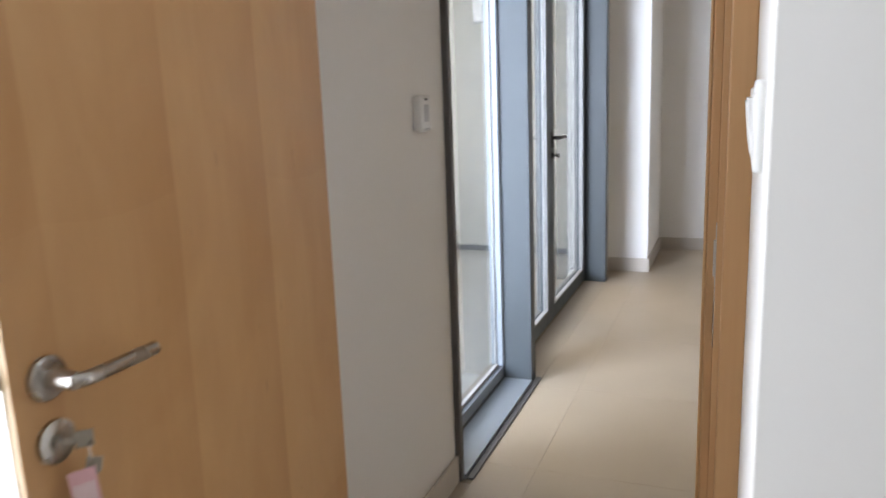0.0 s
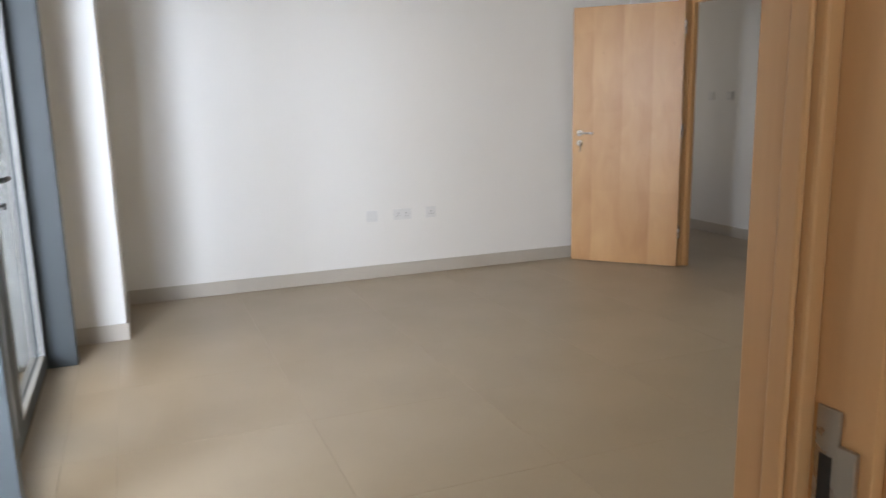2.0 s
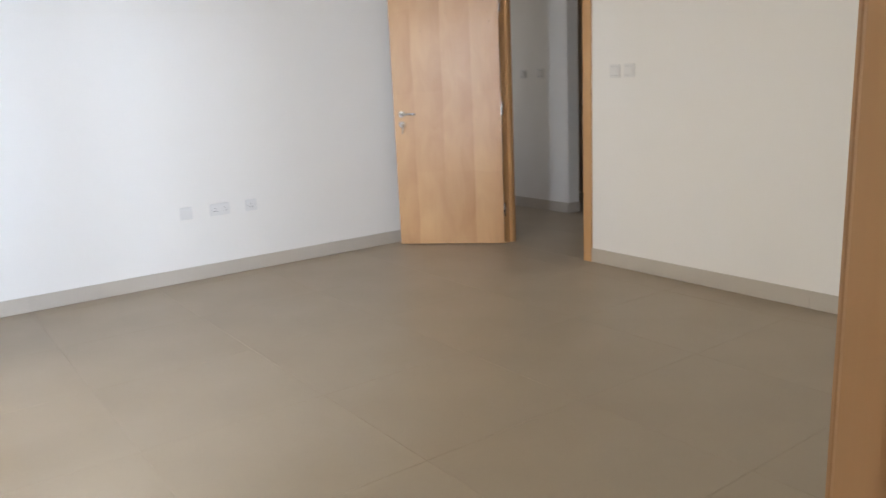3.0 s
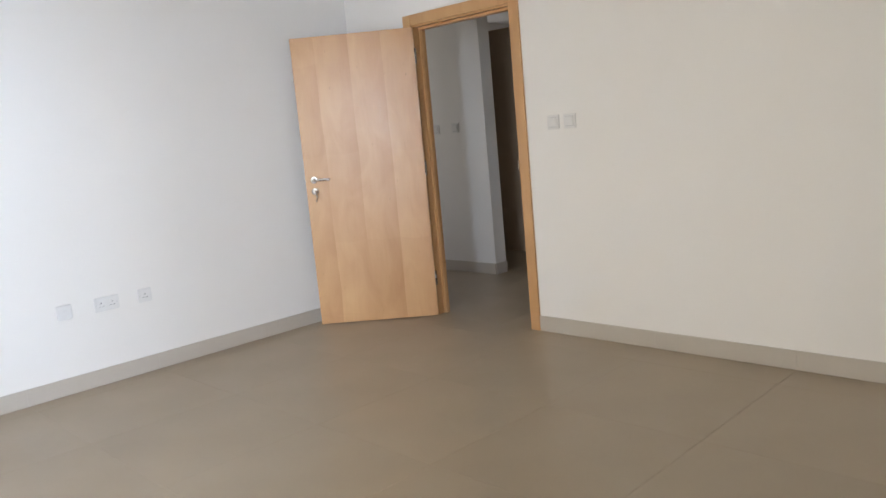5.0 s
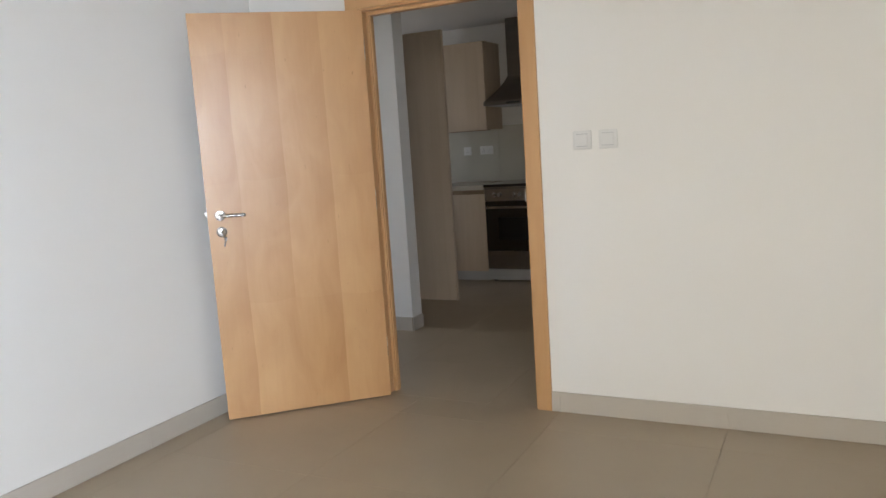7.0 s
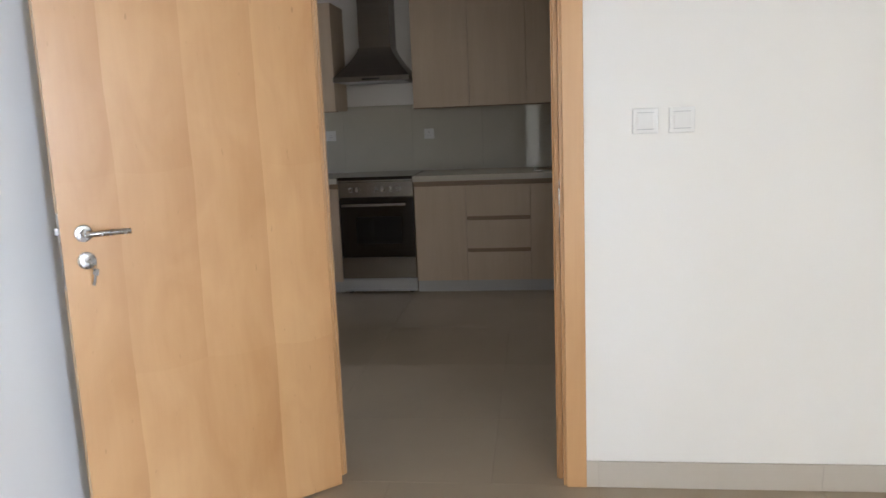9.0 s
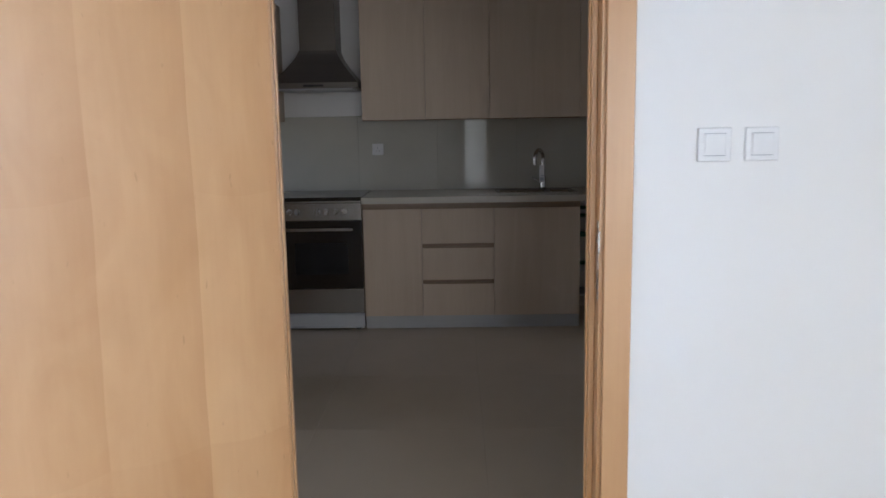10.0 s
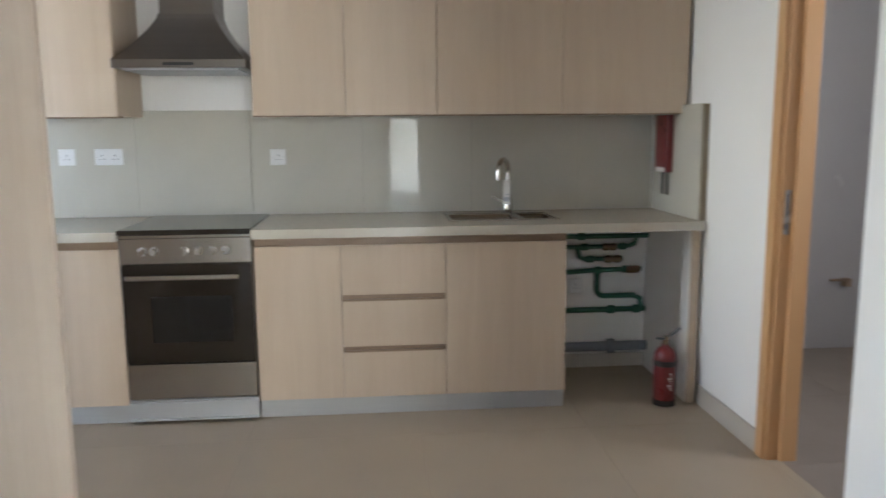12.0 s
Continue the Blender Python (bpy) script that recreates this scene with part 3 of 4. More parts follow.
                part("tag_writing", slanted(-0.003, 0.016, -0.028, -41, 4, *[(-0.010 + 0.006 * k, -0.007 + 0.006 * k, -0.0019, 0.0019, -0.062, -0.022) for k in range(4)]), M_LABEL, tg)
    return d

# door 2 hinges beside the far wall and opens into the living room; door 1 opens into the bedroom
door_set("door_2", D2[1] - D2[0], 137, Matrix.Translation((X_B, D2[1], 0)) @ Matrix.Rotation(radians(-90), 4, "Z"), "light maple flush door standing open against the wall", keys="key")
door_set("door_1", D1[1] - D1[0], 87.5, Matrix.Translation((D1[0], Y_CX, 0)), "light maple flush door standing open, keys in its lock", keys="tag")

# bathroom door frame, seen past the kitchen
def plain_frame(name, x0, x1, y0, y1, label):
    f = tagged(new(name), label, "door frame", kind="structure")
    h, cw, ct = DOOR_H, 0.06, 0.016
    part("jamb", boxes((x1 - 0.02, x1, y0, y1, 0, h), (x1 - 0.04, x1 - 0.02, y0, y0 + 0.07, 0, h), bevel=0.002), M_FRAME, f)
    part("jamb", boxes((x0, x0 + 0.02, y0, y1, 0, h), (x0 + 0.02, x0 + 0.04, y0, y0 + 0.07, 0, h), bevel=0.002), M_FRAME, f)
    part("head", boxes((x0 + 0.02, x1 - 0.02, y0, y1, h - 0.02, h), bevel=0.001), M_FRAME, f)
    part("casing", boxes((x1 - 0.008, x1 + cw - 0.008, y1, y1 + ct, 0, h + cw), bevel=0.003), M_FRAME, f)
    part("casing", boxes((x0 - cw + 0.008, x0 + 0.008, y1, y1 + ct, 0, h + cw), bevel=0.003), M_FRAME, f)
    part("casing", boxes((x0 + 0.008, x1 - 0.008, y1, y1 + ct, h - 0.008, h + cw), bevel=0.003), M_FRAME, f)
    part("strike_plate", boxes((x1 - 0.0225, x1 - 0.020, y0 + 0.08, y0 + 0.104, 0.95, 1.13), bevel=0.001), M_NICKEL, f, "steel strike plate")
plain_frame("door_3_frame", *D3, Y_KR - 0.12, Y_KR, "light maple bathroom door frame")

# ---- switches and sockets ----
def plate(name, label, cat, m, w=0.086, group="", kind_of="blank"):
    """A wall plate: local x along the wall, y out of it, z up, centred."""
    t = thing(name, label, cat, m, group)
    part("plate", boxes((-w / 2, w / 2, -0.001, 0.009, -0.043, 0.043), bevel=0.0035), M_PLASTIC, t)
    if kind_of == "switch":
        part("surround", boxes((-0.029, 0.029, 0.008, 0.0105, -0.030, 0.030), bevel=0.001), M_PLASTIC, t)
        bm = boxes((-0.026, 0.026, 0.009, 0.0135, -0.0265, 0.0265), bevel=0.0015)
        for v in bm.verts:
            if v.co.y > 0.0105:
                v.co.y += v.co.z * 0.09
        part("rocker", bm, M_PLASTIC, t)
        part("rocker_gap", boxes((-0.0275, 0.0275, 0.0095, 0.0108, -0.0292, -0.0268)), M_PLASTIC_G, t)
        part("rocker_gap", boxes((-0.0275, 0.0275, 0.0095, 0.0108, 0.0268, 0.0288)), M_PLASTIC_G, t)
    if kind_of == "socket":
        n = 2 if w > 0.1 else 1
        for k in range(n):
            cx = (k - (n - 1) / 2) * 0.066
            part("pin_holes", boxes((cx - 0.002, cx + 0.002, 0.0088, 0.0096, 0.004, 0.013), (cx - 0.0145, cx - 0.008, 0.0088, 0.0096, -0.014, -0.010), (cx + 0.008, cx + 0.0145, 0.0088, 0.0096, -0.014, -0.010)), M_BLACK, t)
            part("rocker", boxes((cx + 0.006 - 0.007, cx + 0.013, 0.0085, 0.0125, 0.021, 0.034), bevel=0.001), M_PLASTIC, t)
        for s in (-1, 1):
            part("screw_cap", boxes((s * (w / 2 - 0.010) - 0.002, s * (w / 2 - 0.010) + 0.002, 0.0085, 0.0098, -0.002, 0.002)), M_PLASTIC_G, t)
    if kind_of == "blank":
        part("outlet_cap", boxes((-0.02, 0.02, 0.0085, 0.0105, -0.012, 0.012), bevel=0.001), M_PLASTIC, t)
    return t

FACE_NEG_Y = lambda x, y, z: Matrix.Translation((x, y, z)) @ Matrix.Rotation(radians(180), 4, "Z")
FACE_NEG_X = lambda x, y, z: Matrix.Translation((x, y, z)) @ Matrix.Rotation(radians(90), 4, "Z")
FACE_POS_X = lambda x, y, z: Matrix.Translation((x, y, z)) @ Matrix.Rotation(radians(-90), 4, "Z")
plate("aerial_outlet", "square white aerial outlet plate on the wall", "outlet", FACE_NEG_Y(-2.32, Y_A, 0.486))
plate("double_socket", "white double power socket on the wall", "socket", FACE_NEG_Y(-2.075, Y_A, 0.486), 0.146, kind_of="socket")
plate("single_socket", "white single power socket on the wall", "socket", FACE_NEG_Y(-1.838, Y_A, 0.486), kind_of="socket")
plate("light_switch", "white rocker light switch beside the door", "switch", FACE_NEG_X(X_B, -0.212, 1.322), kind_of="switch", group="switches beside the door")
plate("light_switch", "white rocker light switch beside the door", "switch", FACE_NEG_X(X_B, -0.332, 1.322), kind_of="switch", group="switches beside the door")
plate("light_switch", "white rocker switch on the corridor wall", "switch", FACE_NEG_X(1.30, 1.862, 1.335), kind_of="switch", group="switches on the corridor wall")
plate("light_switch", "white rocker switch on the corridor wall", "switch", FACE_NEG_X(1.30, 2.11, 1.335), kind_of="switch", group="switches on the corridor wall")
plate("light_switch", "white rocker switch on the bedroom wall", "switch", FACE_NEG_X(-3.484, -3.773, 1.31), kind_of="switch", group="switches on the bedroom wall")
plate("light_switch", "white rocker switch on the bedroom wall", "switch", FACE_NEG_X(-3.484, -4.09, 1.32), kind_of="switch", group="switches on the bedroom wall")

# thermostat on the wall beside the glazing
t = thing("thermostat", "small white wall thermostat with grey display", "thermostat", FACE_POS_X(X_GLZ, -2.772, 1.300))
part("case", boxes((-0.042, 0.042, -0.001, 0.028, -0.052, 0.055), bevel=0.009), M_PLASTIC, t)
part("display", boxes((-0.018, 0.018, 0.0275, 0.0288, -0.022, 0.028), bevel=0.0005), M_PLASTIC_G, t, "pale grey display")
part("button", boxes((-0.012, 0.012, 0.0275, 0.0295, 0.040, 0.046), bevel=0.0005), M_BLACK, t)
part("button", boxes((-0.016, 0.016, 0.0275, 0.0295, -0.045, -0.040), bevel=0.0005), M_PLASTIC_G, t)

# ---- kitchen ----
XF, XB = 3.222, X_K - 0.006
def carcass(t, y0, y1, z0, z1, x0, x1):
    part("body", boxes((x0 + 0.02, x1, y0 + 0.001, y0 + 0.018, z0, z1), (x0 + 0.02, x1, y1 - 0.018, y1 - 0.001, z0, z1), (x0 + 0.02, x1, y0 + 0.018, y1 - 0.018, z0, z0 + 0.018), (x1 - 0.01, x1, y0 + 0.018, y1 - 0.018, z0 + 0.018, z1), (x0 + 0.02, x1 - 0.01, y0 + 0.018, y1 - 0.018, z1 - 0.018, z1)), M_OAK, t)

def base_unit(name, y0, y1, fronts, label):
    t = thing(name, label, "kitchen cabinet", group="kitchen base cabinets")
    carcass(t, y0, y1, 0.09, 0.883, XF, XB)
    part("plinth", boxes((XF + 0.028, XF + 0.044, y0, y1, 0.0, 0.092), bevel=0.001), M_PLINTH, t, "brushed grey plinth")
    part("grip_rail", boxes((XF + 0.012, XF + 0.02, y0, y1, 0.838, 0.883), (XF + 0.002, XF + 0.012, y0, y1, 0.872, 0.883), bevel=0.001), M_GOLA, t, "brown grip rail")
    for kind_of, z0, z1, ya, yb in fronts:
        fr = part(kind_of, boxes((XF, XF + 0.019, ya + 0.0015, yb - 0.0015, z0, z1), bevel=0.0012), M_OAK, t)
        if kind_of == "drawer_front" and z1 < 0.8:
            part("grip_rail", boxes((XF + 0.012, XF + 0.02, ya + 0.0015, yb - 0.0015, z1, z1 + 0.03), (XF + 0.001, XF + 0.012, ya + 0.02, yb - 0.02, z1 + 0.0, z1 + 0.010), bevel=0.001), M_GOLA, fr, "brown recessed grip")
    return t

base_unit("base_cabinet", 1.714, 2.30, [("door", 0.094, 0.842, 1.714, 2.30)], "beige oak laminate base cabinet beside the cooker")
base_unit("base_cabinet", 0.702, 1.106, [("door", 0.094, 0.842, 0.702, 1.106)], "beige oak laminate base cabinet beside the cooker")
base_unit("drawer_cabinet", 0.203, 0.702, [("drawer_front", 0.602, 0.842, 0.203, 0.702), ("drawer_front", 0.348, 0.570, 0.203, 0.702), ("drawer_front", 0.094, 0.318, 0.203, 0.702)], "beige oak laminate cabinet with three drawers")
base_unit("sink_cabinet", -0.386, 0.203, [("door", 0.094, 0.842, -0.386, 0.203)], "beige oak laminate cabinet under the sink")
p = thing("end_panel", "beige oak laminate panel closing the appliance space", "end panel")
part("panel", boxes((XF, XB, -1.052, -1.014, 0, 0.883), bevel=0.0015), M_OAK, p)
part("lining", boxes((XF + 0.02, XB, -1.014, -1.009, 0.0, 0.88)), M_WALL, p, "white inner face")
p = thing("tall_end_panel", "tall beige oak laminate panel standing on the floor", "end panel")
part("panel", boxes((2.34, 2.375, 1.640, 2.42, 0.06, 2.28), bevel=0.0015), M_OAK, p)
part("edge_band", boxes((2.3405, 2.3745, 1.638, 1.640, 0.06, 2.28)), M_OAK, p)
part("foot_strip", boxes((2.3405, 2.3745, 1.640, 2.42, 0.0, 0.06)), M_OAK, p)

def upper_unit(y0, y1, label):
    t = thing("wall_cabinet", label, "kitchen cabinet", group="kitchen wall cabinets")
    carcass(t, y0, y1, 1.456, 2.30, 3.455, XB)
    part("door", boxes((3.455, 3.474, y0 + 0.0015, y1 - 0.0015, 1.452, 2.298), bevel=0.0012), M_OAK, t)
    part("underside_trim", boxes((3.48, 3.54, y0, y1, 1.446, 1.456)), M_GOLA, t)
upper_unit(1.752, 2.30, "beige oak laminate wall cabinet beside the hood")
for a, b in ((0.668, 1.117), (0.219, 0.668), (-0.41, 0.219), (-1.054, -0.41)):
    upper_unit(a, b, "beige oak laminate wall cabinet over the worktop")

# worktop in two lengths, with a cut-out round the sink
SX0, SX1, SY0, SY1 = 3.39, 3.74, -0.395, 0.172
w = thing("worktop", "beige quartz worktop with square edge", "worktop")
part("slab", boxes((XF - 0.045, XB, 1.712, 2.32, 0.885, 0.928), bevel=0.002), M_TOP, w)
def slab_round(x0, x1, y0, y1, a0, a1, b0, b1, z0, z1):
    """A slab with a rectangular hole through it."""
    bm = bmesh.new()
    o = [(x0, y0), (x1, y0), (x1, y1), (x0, y1)]
    i = [(a0, b0), (a1, b0), (a1, b1), (a0, b1)]
    v = {(k, r, z): bm.verts.new((*p[k], z)) for z in (z0, z1) for r, p in ((0, o), (1, i)) for k in range(4)}
    for k in range(4):
        j = (k + 1) % 4
        for z in (z0, z1):
            bm.faces.new((v[k, 0, z], v[j, 0, z], v[j, 1, z], v[k, 1, z]))
        for r in (0, 1):
            bm.faces.new((v[k, r, z0], v[j, r, z0], v[j, r, z1], v[k, r, z1]))
    return bm
part("slab", slab_round(XF - 0.045, XB, -1.052, 1.108, SX0 + 0.005, SX1 - 0.005, SY0 + 0.005, SY1 - 0.005, 0.885, 0.928), M_TOP, w)

s = thing("sink", "stainless steel sink set into the worktop", "sink")
def bowl(y0, y1, depth):
    bm = boxes((SX0 + 0.02, SX1 - 0.02, y0, y1, 0.929 - depth, 0.930), bevel=0.02)
    bmesh.ops.delete(bm, geom=[f for f in bm.faces if f.calc_center_median().z > 0.922], context="FACES")
    return bm
part("rim", boxes((SX0, SX0 + 0.022, SY0, SY1, 0.926, 0.932), (SX1 - 0.022, SX1, SY0, SY1, 0.926, 0.932), (SX0 + 0.022, SX1 - 0.022, SY0, SY0 + 0.02, 0.926, 0.932), (SX0 + 0.022, SX1 - 0.022, SY1 - 0.02, SY1, 0.926, 0.932), (SX0 + 0.022, SX1 - 0.022, -0.215, -0.185, 0.926, 0.932), bevel=0.002), M_STEEL, s)
part("bowl", bowl(-0.19, SY1 - 0.018, 0.17), M_STEEL, s)
part("bowl", bowl(SY0 + 0.018, -0.21, 0.12), M_STEEL, s)

t = thing("kitchen_tap", "chrome swan-neck mixer tap behind the sink", "tap", Matrix.Translation((3.775, -0.19, 0.928)) @ Matrix.Rotation(radians(-30), 4, "Z"))
part("base", lathe(bmesh.new(), [(0.027, 0), (0.027, 0.006), (0.024, 0.010), (0.022, 0.085), (0.018, 0.095), (0.0, 0.096)], (0, 0, 0), "Z", 24), M_CHROME, t)
part("spout", tube(bmesh.new(), [(0, 0, 0.09), (0, 0, 0.215)] + arc((-0.075, 0, 0.215), 0.075, 0, 168, (1, 0, 0), (0, 0, 1), 14) + [(-0.146, 0, 0.185)], 0.0145, 16), M_CHROME, t)
part("lever", tube(bmesh.new(), [(0, 0.018, 0.06), (-0.005, 0.05, 0.065), (-0.012, 0.085, 0.085)], 0.007, 12), M_CHROME, t)
part("label_tag", boxes((-0.026, -0.0235, -0.022, 0.018, 0.045, 0.175), bevel=0.0008), M_LABEL, t, "white paper label on the tap body")
part("label_print", boxes((-0.0266, -0.0258, -0.018, 0.014, 0.06, 0.085), (-0.0266, -0.0258, -0.018, 0.008, 0.095, 0.10)), M_PLASTIC_G, t, "grey print on the label")

# cooker
def cooker():
    c = thing("cooker", "freestanding stainless steel cooker with black oven door", "cooker")
    y0, y1, x0 = 1.111, 1.709, XF - 0.02
    part("body", boxes((x0 + 0.03, XB - 0.02, y0, y1, 0.02, 0.895), bevel=0.003), M_STEEL, c)
    part("hob", boxes((x0 - 0.015, XB - 0.03, y0 - 0.002, y1 + 0.002, 0.912, 0.935), bevel=0.004), M_OVENGLASS, c, "black glass hob")
    part("hob_trim", boxes((x0 - 0.005, XB - 0.03, y0, y1, 0.895, 0.912), bevel=0.003), M_STEEL, c)
    pn = part("control_panel", boxes((x0, x0 + 0.03, y0, y1, 0.775, 0.895), bevel=0.004), M_STEEL, c)
    for y in (1.603, 1.551, 1.415, 1.353, 1.290, 1.228):
        k = part("knob", lathe(bmesh.new(), [(0.021, 0.0), (0.021, -0.006), (0.017, -0.008), (0.016, -0.026), (0.0, -0.027)], (x0, y, 0.835), "X", 20), M_NICKEL, pn, "silver control knob")
    d = part("oven_door", boxes((x0 + 0.004, x0 + 0.03, y0 + 0.002, y1 - 0.002, 0.30, 0.770), bevel=0.003), M_OVENGLASS, c, "black glass oven door")
    part("inner_window", boxes((x0 + 0.0032, x0 + 0.0046, y0 + 0.10, y1 - 0.13, 0.40, 0.62)), M_SMOKED, d)
    hb = boxes((x0 - 0.045, x0 - 0.022, y0 + 0.055, y1 - 0.03, 0.704, 0.728), bevel=0.006)
    box(hb, x0 - 0.03, x0 + 0.005, y0 + 0.07, y0 + 0.085, 0.708, 0.724)
    box(hb, x0 - 0.03, x0 + 0.005, y1 - 0.06, y1 - 0.045, 0.708, 0.724)
    part("handle", hb, M_STEEL, d, "flat steel handle bar")
    part("warming_drawer", boxes((x0 + 0.004, x0 + 0.03, y0 + 0.001, y1 - 0.001, 0.125, 0.295), bevel=0.004), M_STEEL, c)
    part("plinth", boxes((x0 + 0.012, x0 + 0.03, y0, y1, 0.018, 0.118), (x0 - 0.002, x0 + 0.012, y0, y1, 0.018, 0.028), (x0 - 0.002, x0 + 0.012, y0, y1, 0.100, 0.112), bevel=0.002), M_PLINTH, c, "pale brushed plinth")
    for x in (x0 + 0.06, XB - 0.08):
        for y in (y0 + 0.05, y1 - 0.05):
            part("foot", lathe(bmesh.new(), [(0.02, 0), (0.02, 0.02)], (x, y, 0), "Z", 12), M_BLACK, c)
cooker()

# chimney hood
def hood():
    h = thing("cooker_hood", "stainless steel chimney hood over the cooker", "cooker hood")
    y0, y1, x0 = 1.130, 1.742, 3.38
    part("rim", boxes((x0, XB, y0, y1, 1.675, 1.715), bevel=0.003), M_STEEL_DIM, h)
    part("filter", boxes((x0 + 0.04, XB - 0.05, y0 + 0.04, y1 - 0.04, 1.668, 1.6765)), M_PLASTIC_G, h, "grey grease filter")
    bm = bmesh.new()
    yc, n = (y0 + y1) / 2, 10
    rings = []
    for k in range(n + 1):
        s = k / n
        e = (1 - s) ** 1.35
        z = 1.715 + 0.235 * s
        hw, xf = 0.135 + (y1 - y0 - 0.27) / 2 * e, 3.595 - (3.595 - x0 - 0.004) * e
        rings.append([bm.verts.new(q) for q in ((xf, yc - hw, z), (xf, yc + hw, z), (XB, yc + hw, z), (XB, yc - hw, z))])
    for a, b in zip(rings, rings[1:]):
        for k in range(4):
            bm.faces.new((a[k], a[(k + 1) % 4], b[(k + 1) % 4], b[k]))
    part("canopy", bm, M_STEEL_DIM, h)
    part("chimney", boxes((3.60, XB, yc - 0.13, yc + 0.13, 1.945, H2), bevel=0.002), M_STEEL_DIM, h)
    part("button_strip", boxes((x0 - 0.002, x0 + 0.001, yc - 0.07, yc + 0.07, 1.685, 1.70)), M_BLACK, h)
hood()

# pipes in the appliance space
def pipe(name, label, pts, r, material, joints=()):
    t = thing(name, label, "pipe", group="pipes under the worktop")
    part("run", tube(bmesh.new(), pts, r, 12), material, t)
    for c, axis in joints:
        part("coupling", lathe(bmesh.new(), [(r * 1.1, -0.022), (r * 1.5, -0.018), (r * 1.5, 0.018), (r * 1.1, 0.022)], c, axis, 14), material, t)
    return t
PX = XB - 0.035
pipe("water_pipe", "green plastic water pipe along the wall", [(PX, -0.40, 0.775), (PX, -1.01, 0.775)], 0.014, M_GREEN, [((PX, -0.62, 0.775), "Y")])
a = pipe("water_pipe", "green plastic water pipe with valve", [(PX, -0.40, 0.715), (PX, -0.88, 0.715), (PX, -0.93, 0.73), (PX, -0.94, 0.765)], 0.013, M_GREEN, [((PX, -0.64, 0.715), "Y"), ((PX, -0.86, 0.715), "Y")])
part("valve", lathe(bmesh.new(), [(0.014, -0.04), (0.021, -0.035), (0.021, -0.01), (0.015, 0.0), (0.021, 0.01), (0.021, 0.035), (0.014, 0.04)], (PX - 0.012, -0.78, 0.715), "Y", 14), M_BRASS, a, "dull brass valve")
a = pipe("water_pipe", "green plastic water pipe with hanging valve", [(PX, -0.60, 0.715), (PX, -0.61, 0.66), (PX, -0.64, 0.645), (PX, -0.86, 0.645)], 0.013, M_GREEN, [((PX, -0.67, 0.645), "Y")])
part("valve", lathe(bmesh.new(), [(0.014, -0.05), (0.022, -0.04), (0.022, -0.015), (0.015, 0.0), (0.022, 0.015), (0.022, 0.04), (0.014, 0.05)], (PX - 0.012, -0.80, 0.645), "Y", 14), M_BRASS, a, "dull brass valve")
a = pipe("water_pipe", "green plastic water pipe with tee", [(PX, -0.40, 0.565), (PX, -0.70, 0.58), (PX, -0.97, 0.585)], 0.014, M_GREEN, [((PX, -0.72, 0.58), "Y"), ((PX, -0.88, 0.583), "Y"), ((PX, -0.50, 0.57), "Y")])
part("valve", lathe(bmesh.new(), [(0.014, -0.04), (0.022, -0.03), (0.022, 0.03), (0.014, 0.04)], (PX - 0.01, -0.92, 0.583), "Y", 14), M_BRASS, a, "dull brass valve")
part("drop", tube(bmesh.new(), [(PX, -0.715, 0.58), (PX, -0.715, 0.47)] + arc((PX, -0.755, 0.47), 0.04, 0, -90, (0, 1, 0), (0, 0, 1), 6) + [(PX, -0.93, 0.43), (PX, -0.97, 0.41), (PX, -0.975, 0.36)], 0.015, 12), M_GREEN, a)
pipe("water_pipe", "green plastic water pipe near the floor", [(PX, -0.40, 0.35), (PX, -1.0, 0.35)], 0.016, M_GREEN, [((PX, -0.80, 0.35), "Y"), ((PX, -0.95, 0.35), "Y")])
pipe("waste_pipe", "grey plastic waste pipe above the floor", [(PX - 0.01, -0.40, 0.135), (PX - 0.01, -1.01, 0.135)], 0.028, M_GREYPIPE, [((PX - 0.01, -0.80, 0.135), "Y")])
plate("appliance_socket", "white power socket behind the pipes", "socket", FACE_NEG_X(X_K - 0.002, -0.60, 0.485), kind_of="socket")
plate("kitchen_socket", "white power socket on the tiled splashback", "socket", FACE_NEG_X(X_K - 0.013, 1.053, 1.24), kind_of="socket")
plate("kitchen_socket", "white double power socket on the tiled splashback", "socket", FACE_NEG_X(X_K - 0.013, 1.94, 1.25), 0.146, kind_of="socket")
plate("kitchen_socket", "white power socket on the tiled splashback", "socket", FACE_NEG_X(X_K - 0.013, 2.155, 1.25), kind_of="socket")

# fire extinguisher
e = thing("fire_extinguisher", "small red fire extinguisher standing on the floor", "fire extinguisher", Matrix.Translation((3.225, -0.895, 0)))
part("cylinder", lathe(bmesh.new(), [(0.050, 0.012), (0.055, 0.02), (0.055, 0.235), (0.052, 0.262), (0.040, 0.287), (0.022, 0.300), (0.018, 0.312), (0.0, 0.313)], (0, 0, 0), "Z", 28), M_RED, e)
part("base_ring", lathe(bmesh.new(), [(0.052, 0), (0.057, 0.002), (0.057, 0.03), (0.0545, 0.032)], (0, 0, 0), "Z", 28), M_BLACK, e, "black rubber foot ring")
part("strap", lathe(bmesh.new(), [(0.0552, 0.205), (0.058, 0.206), (0.058, 0.232), (0.0552, 0.233)], (0, 0, 0), "Z", 28), M_BLACK, e, "black band")
lb = part("label_plate", boxes((-0.057, -0.053, -0.026, 0.014, 0.075, 0.19), bevel=0.001), M_RED, e, "red instruction label with white print")
part("label_print", boxes(*[(-0.0578, -0.0568, -0.016, -0.010 + 0.016 * ((k * 7) % 3) / 2, 0.085 + 0.012 * k, 0.091 + 0.012 * k) for k in range(8)]), M_LABEL, lb, "white lines of print")
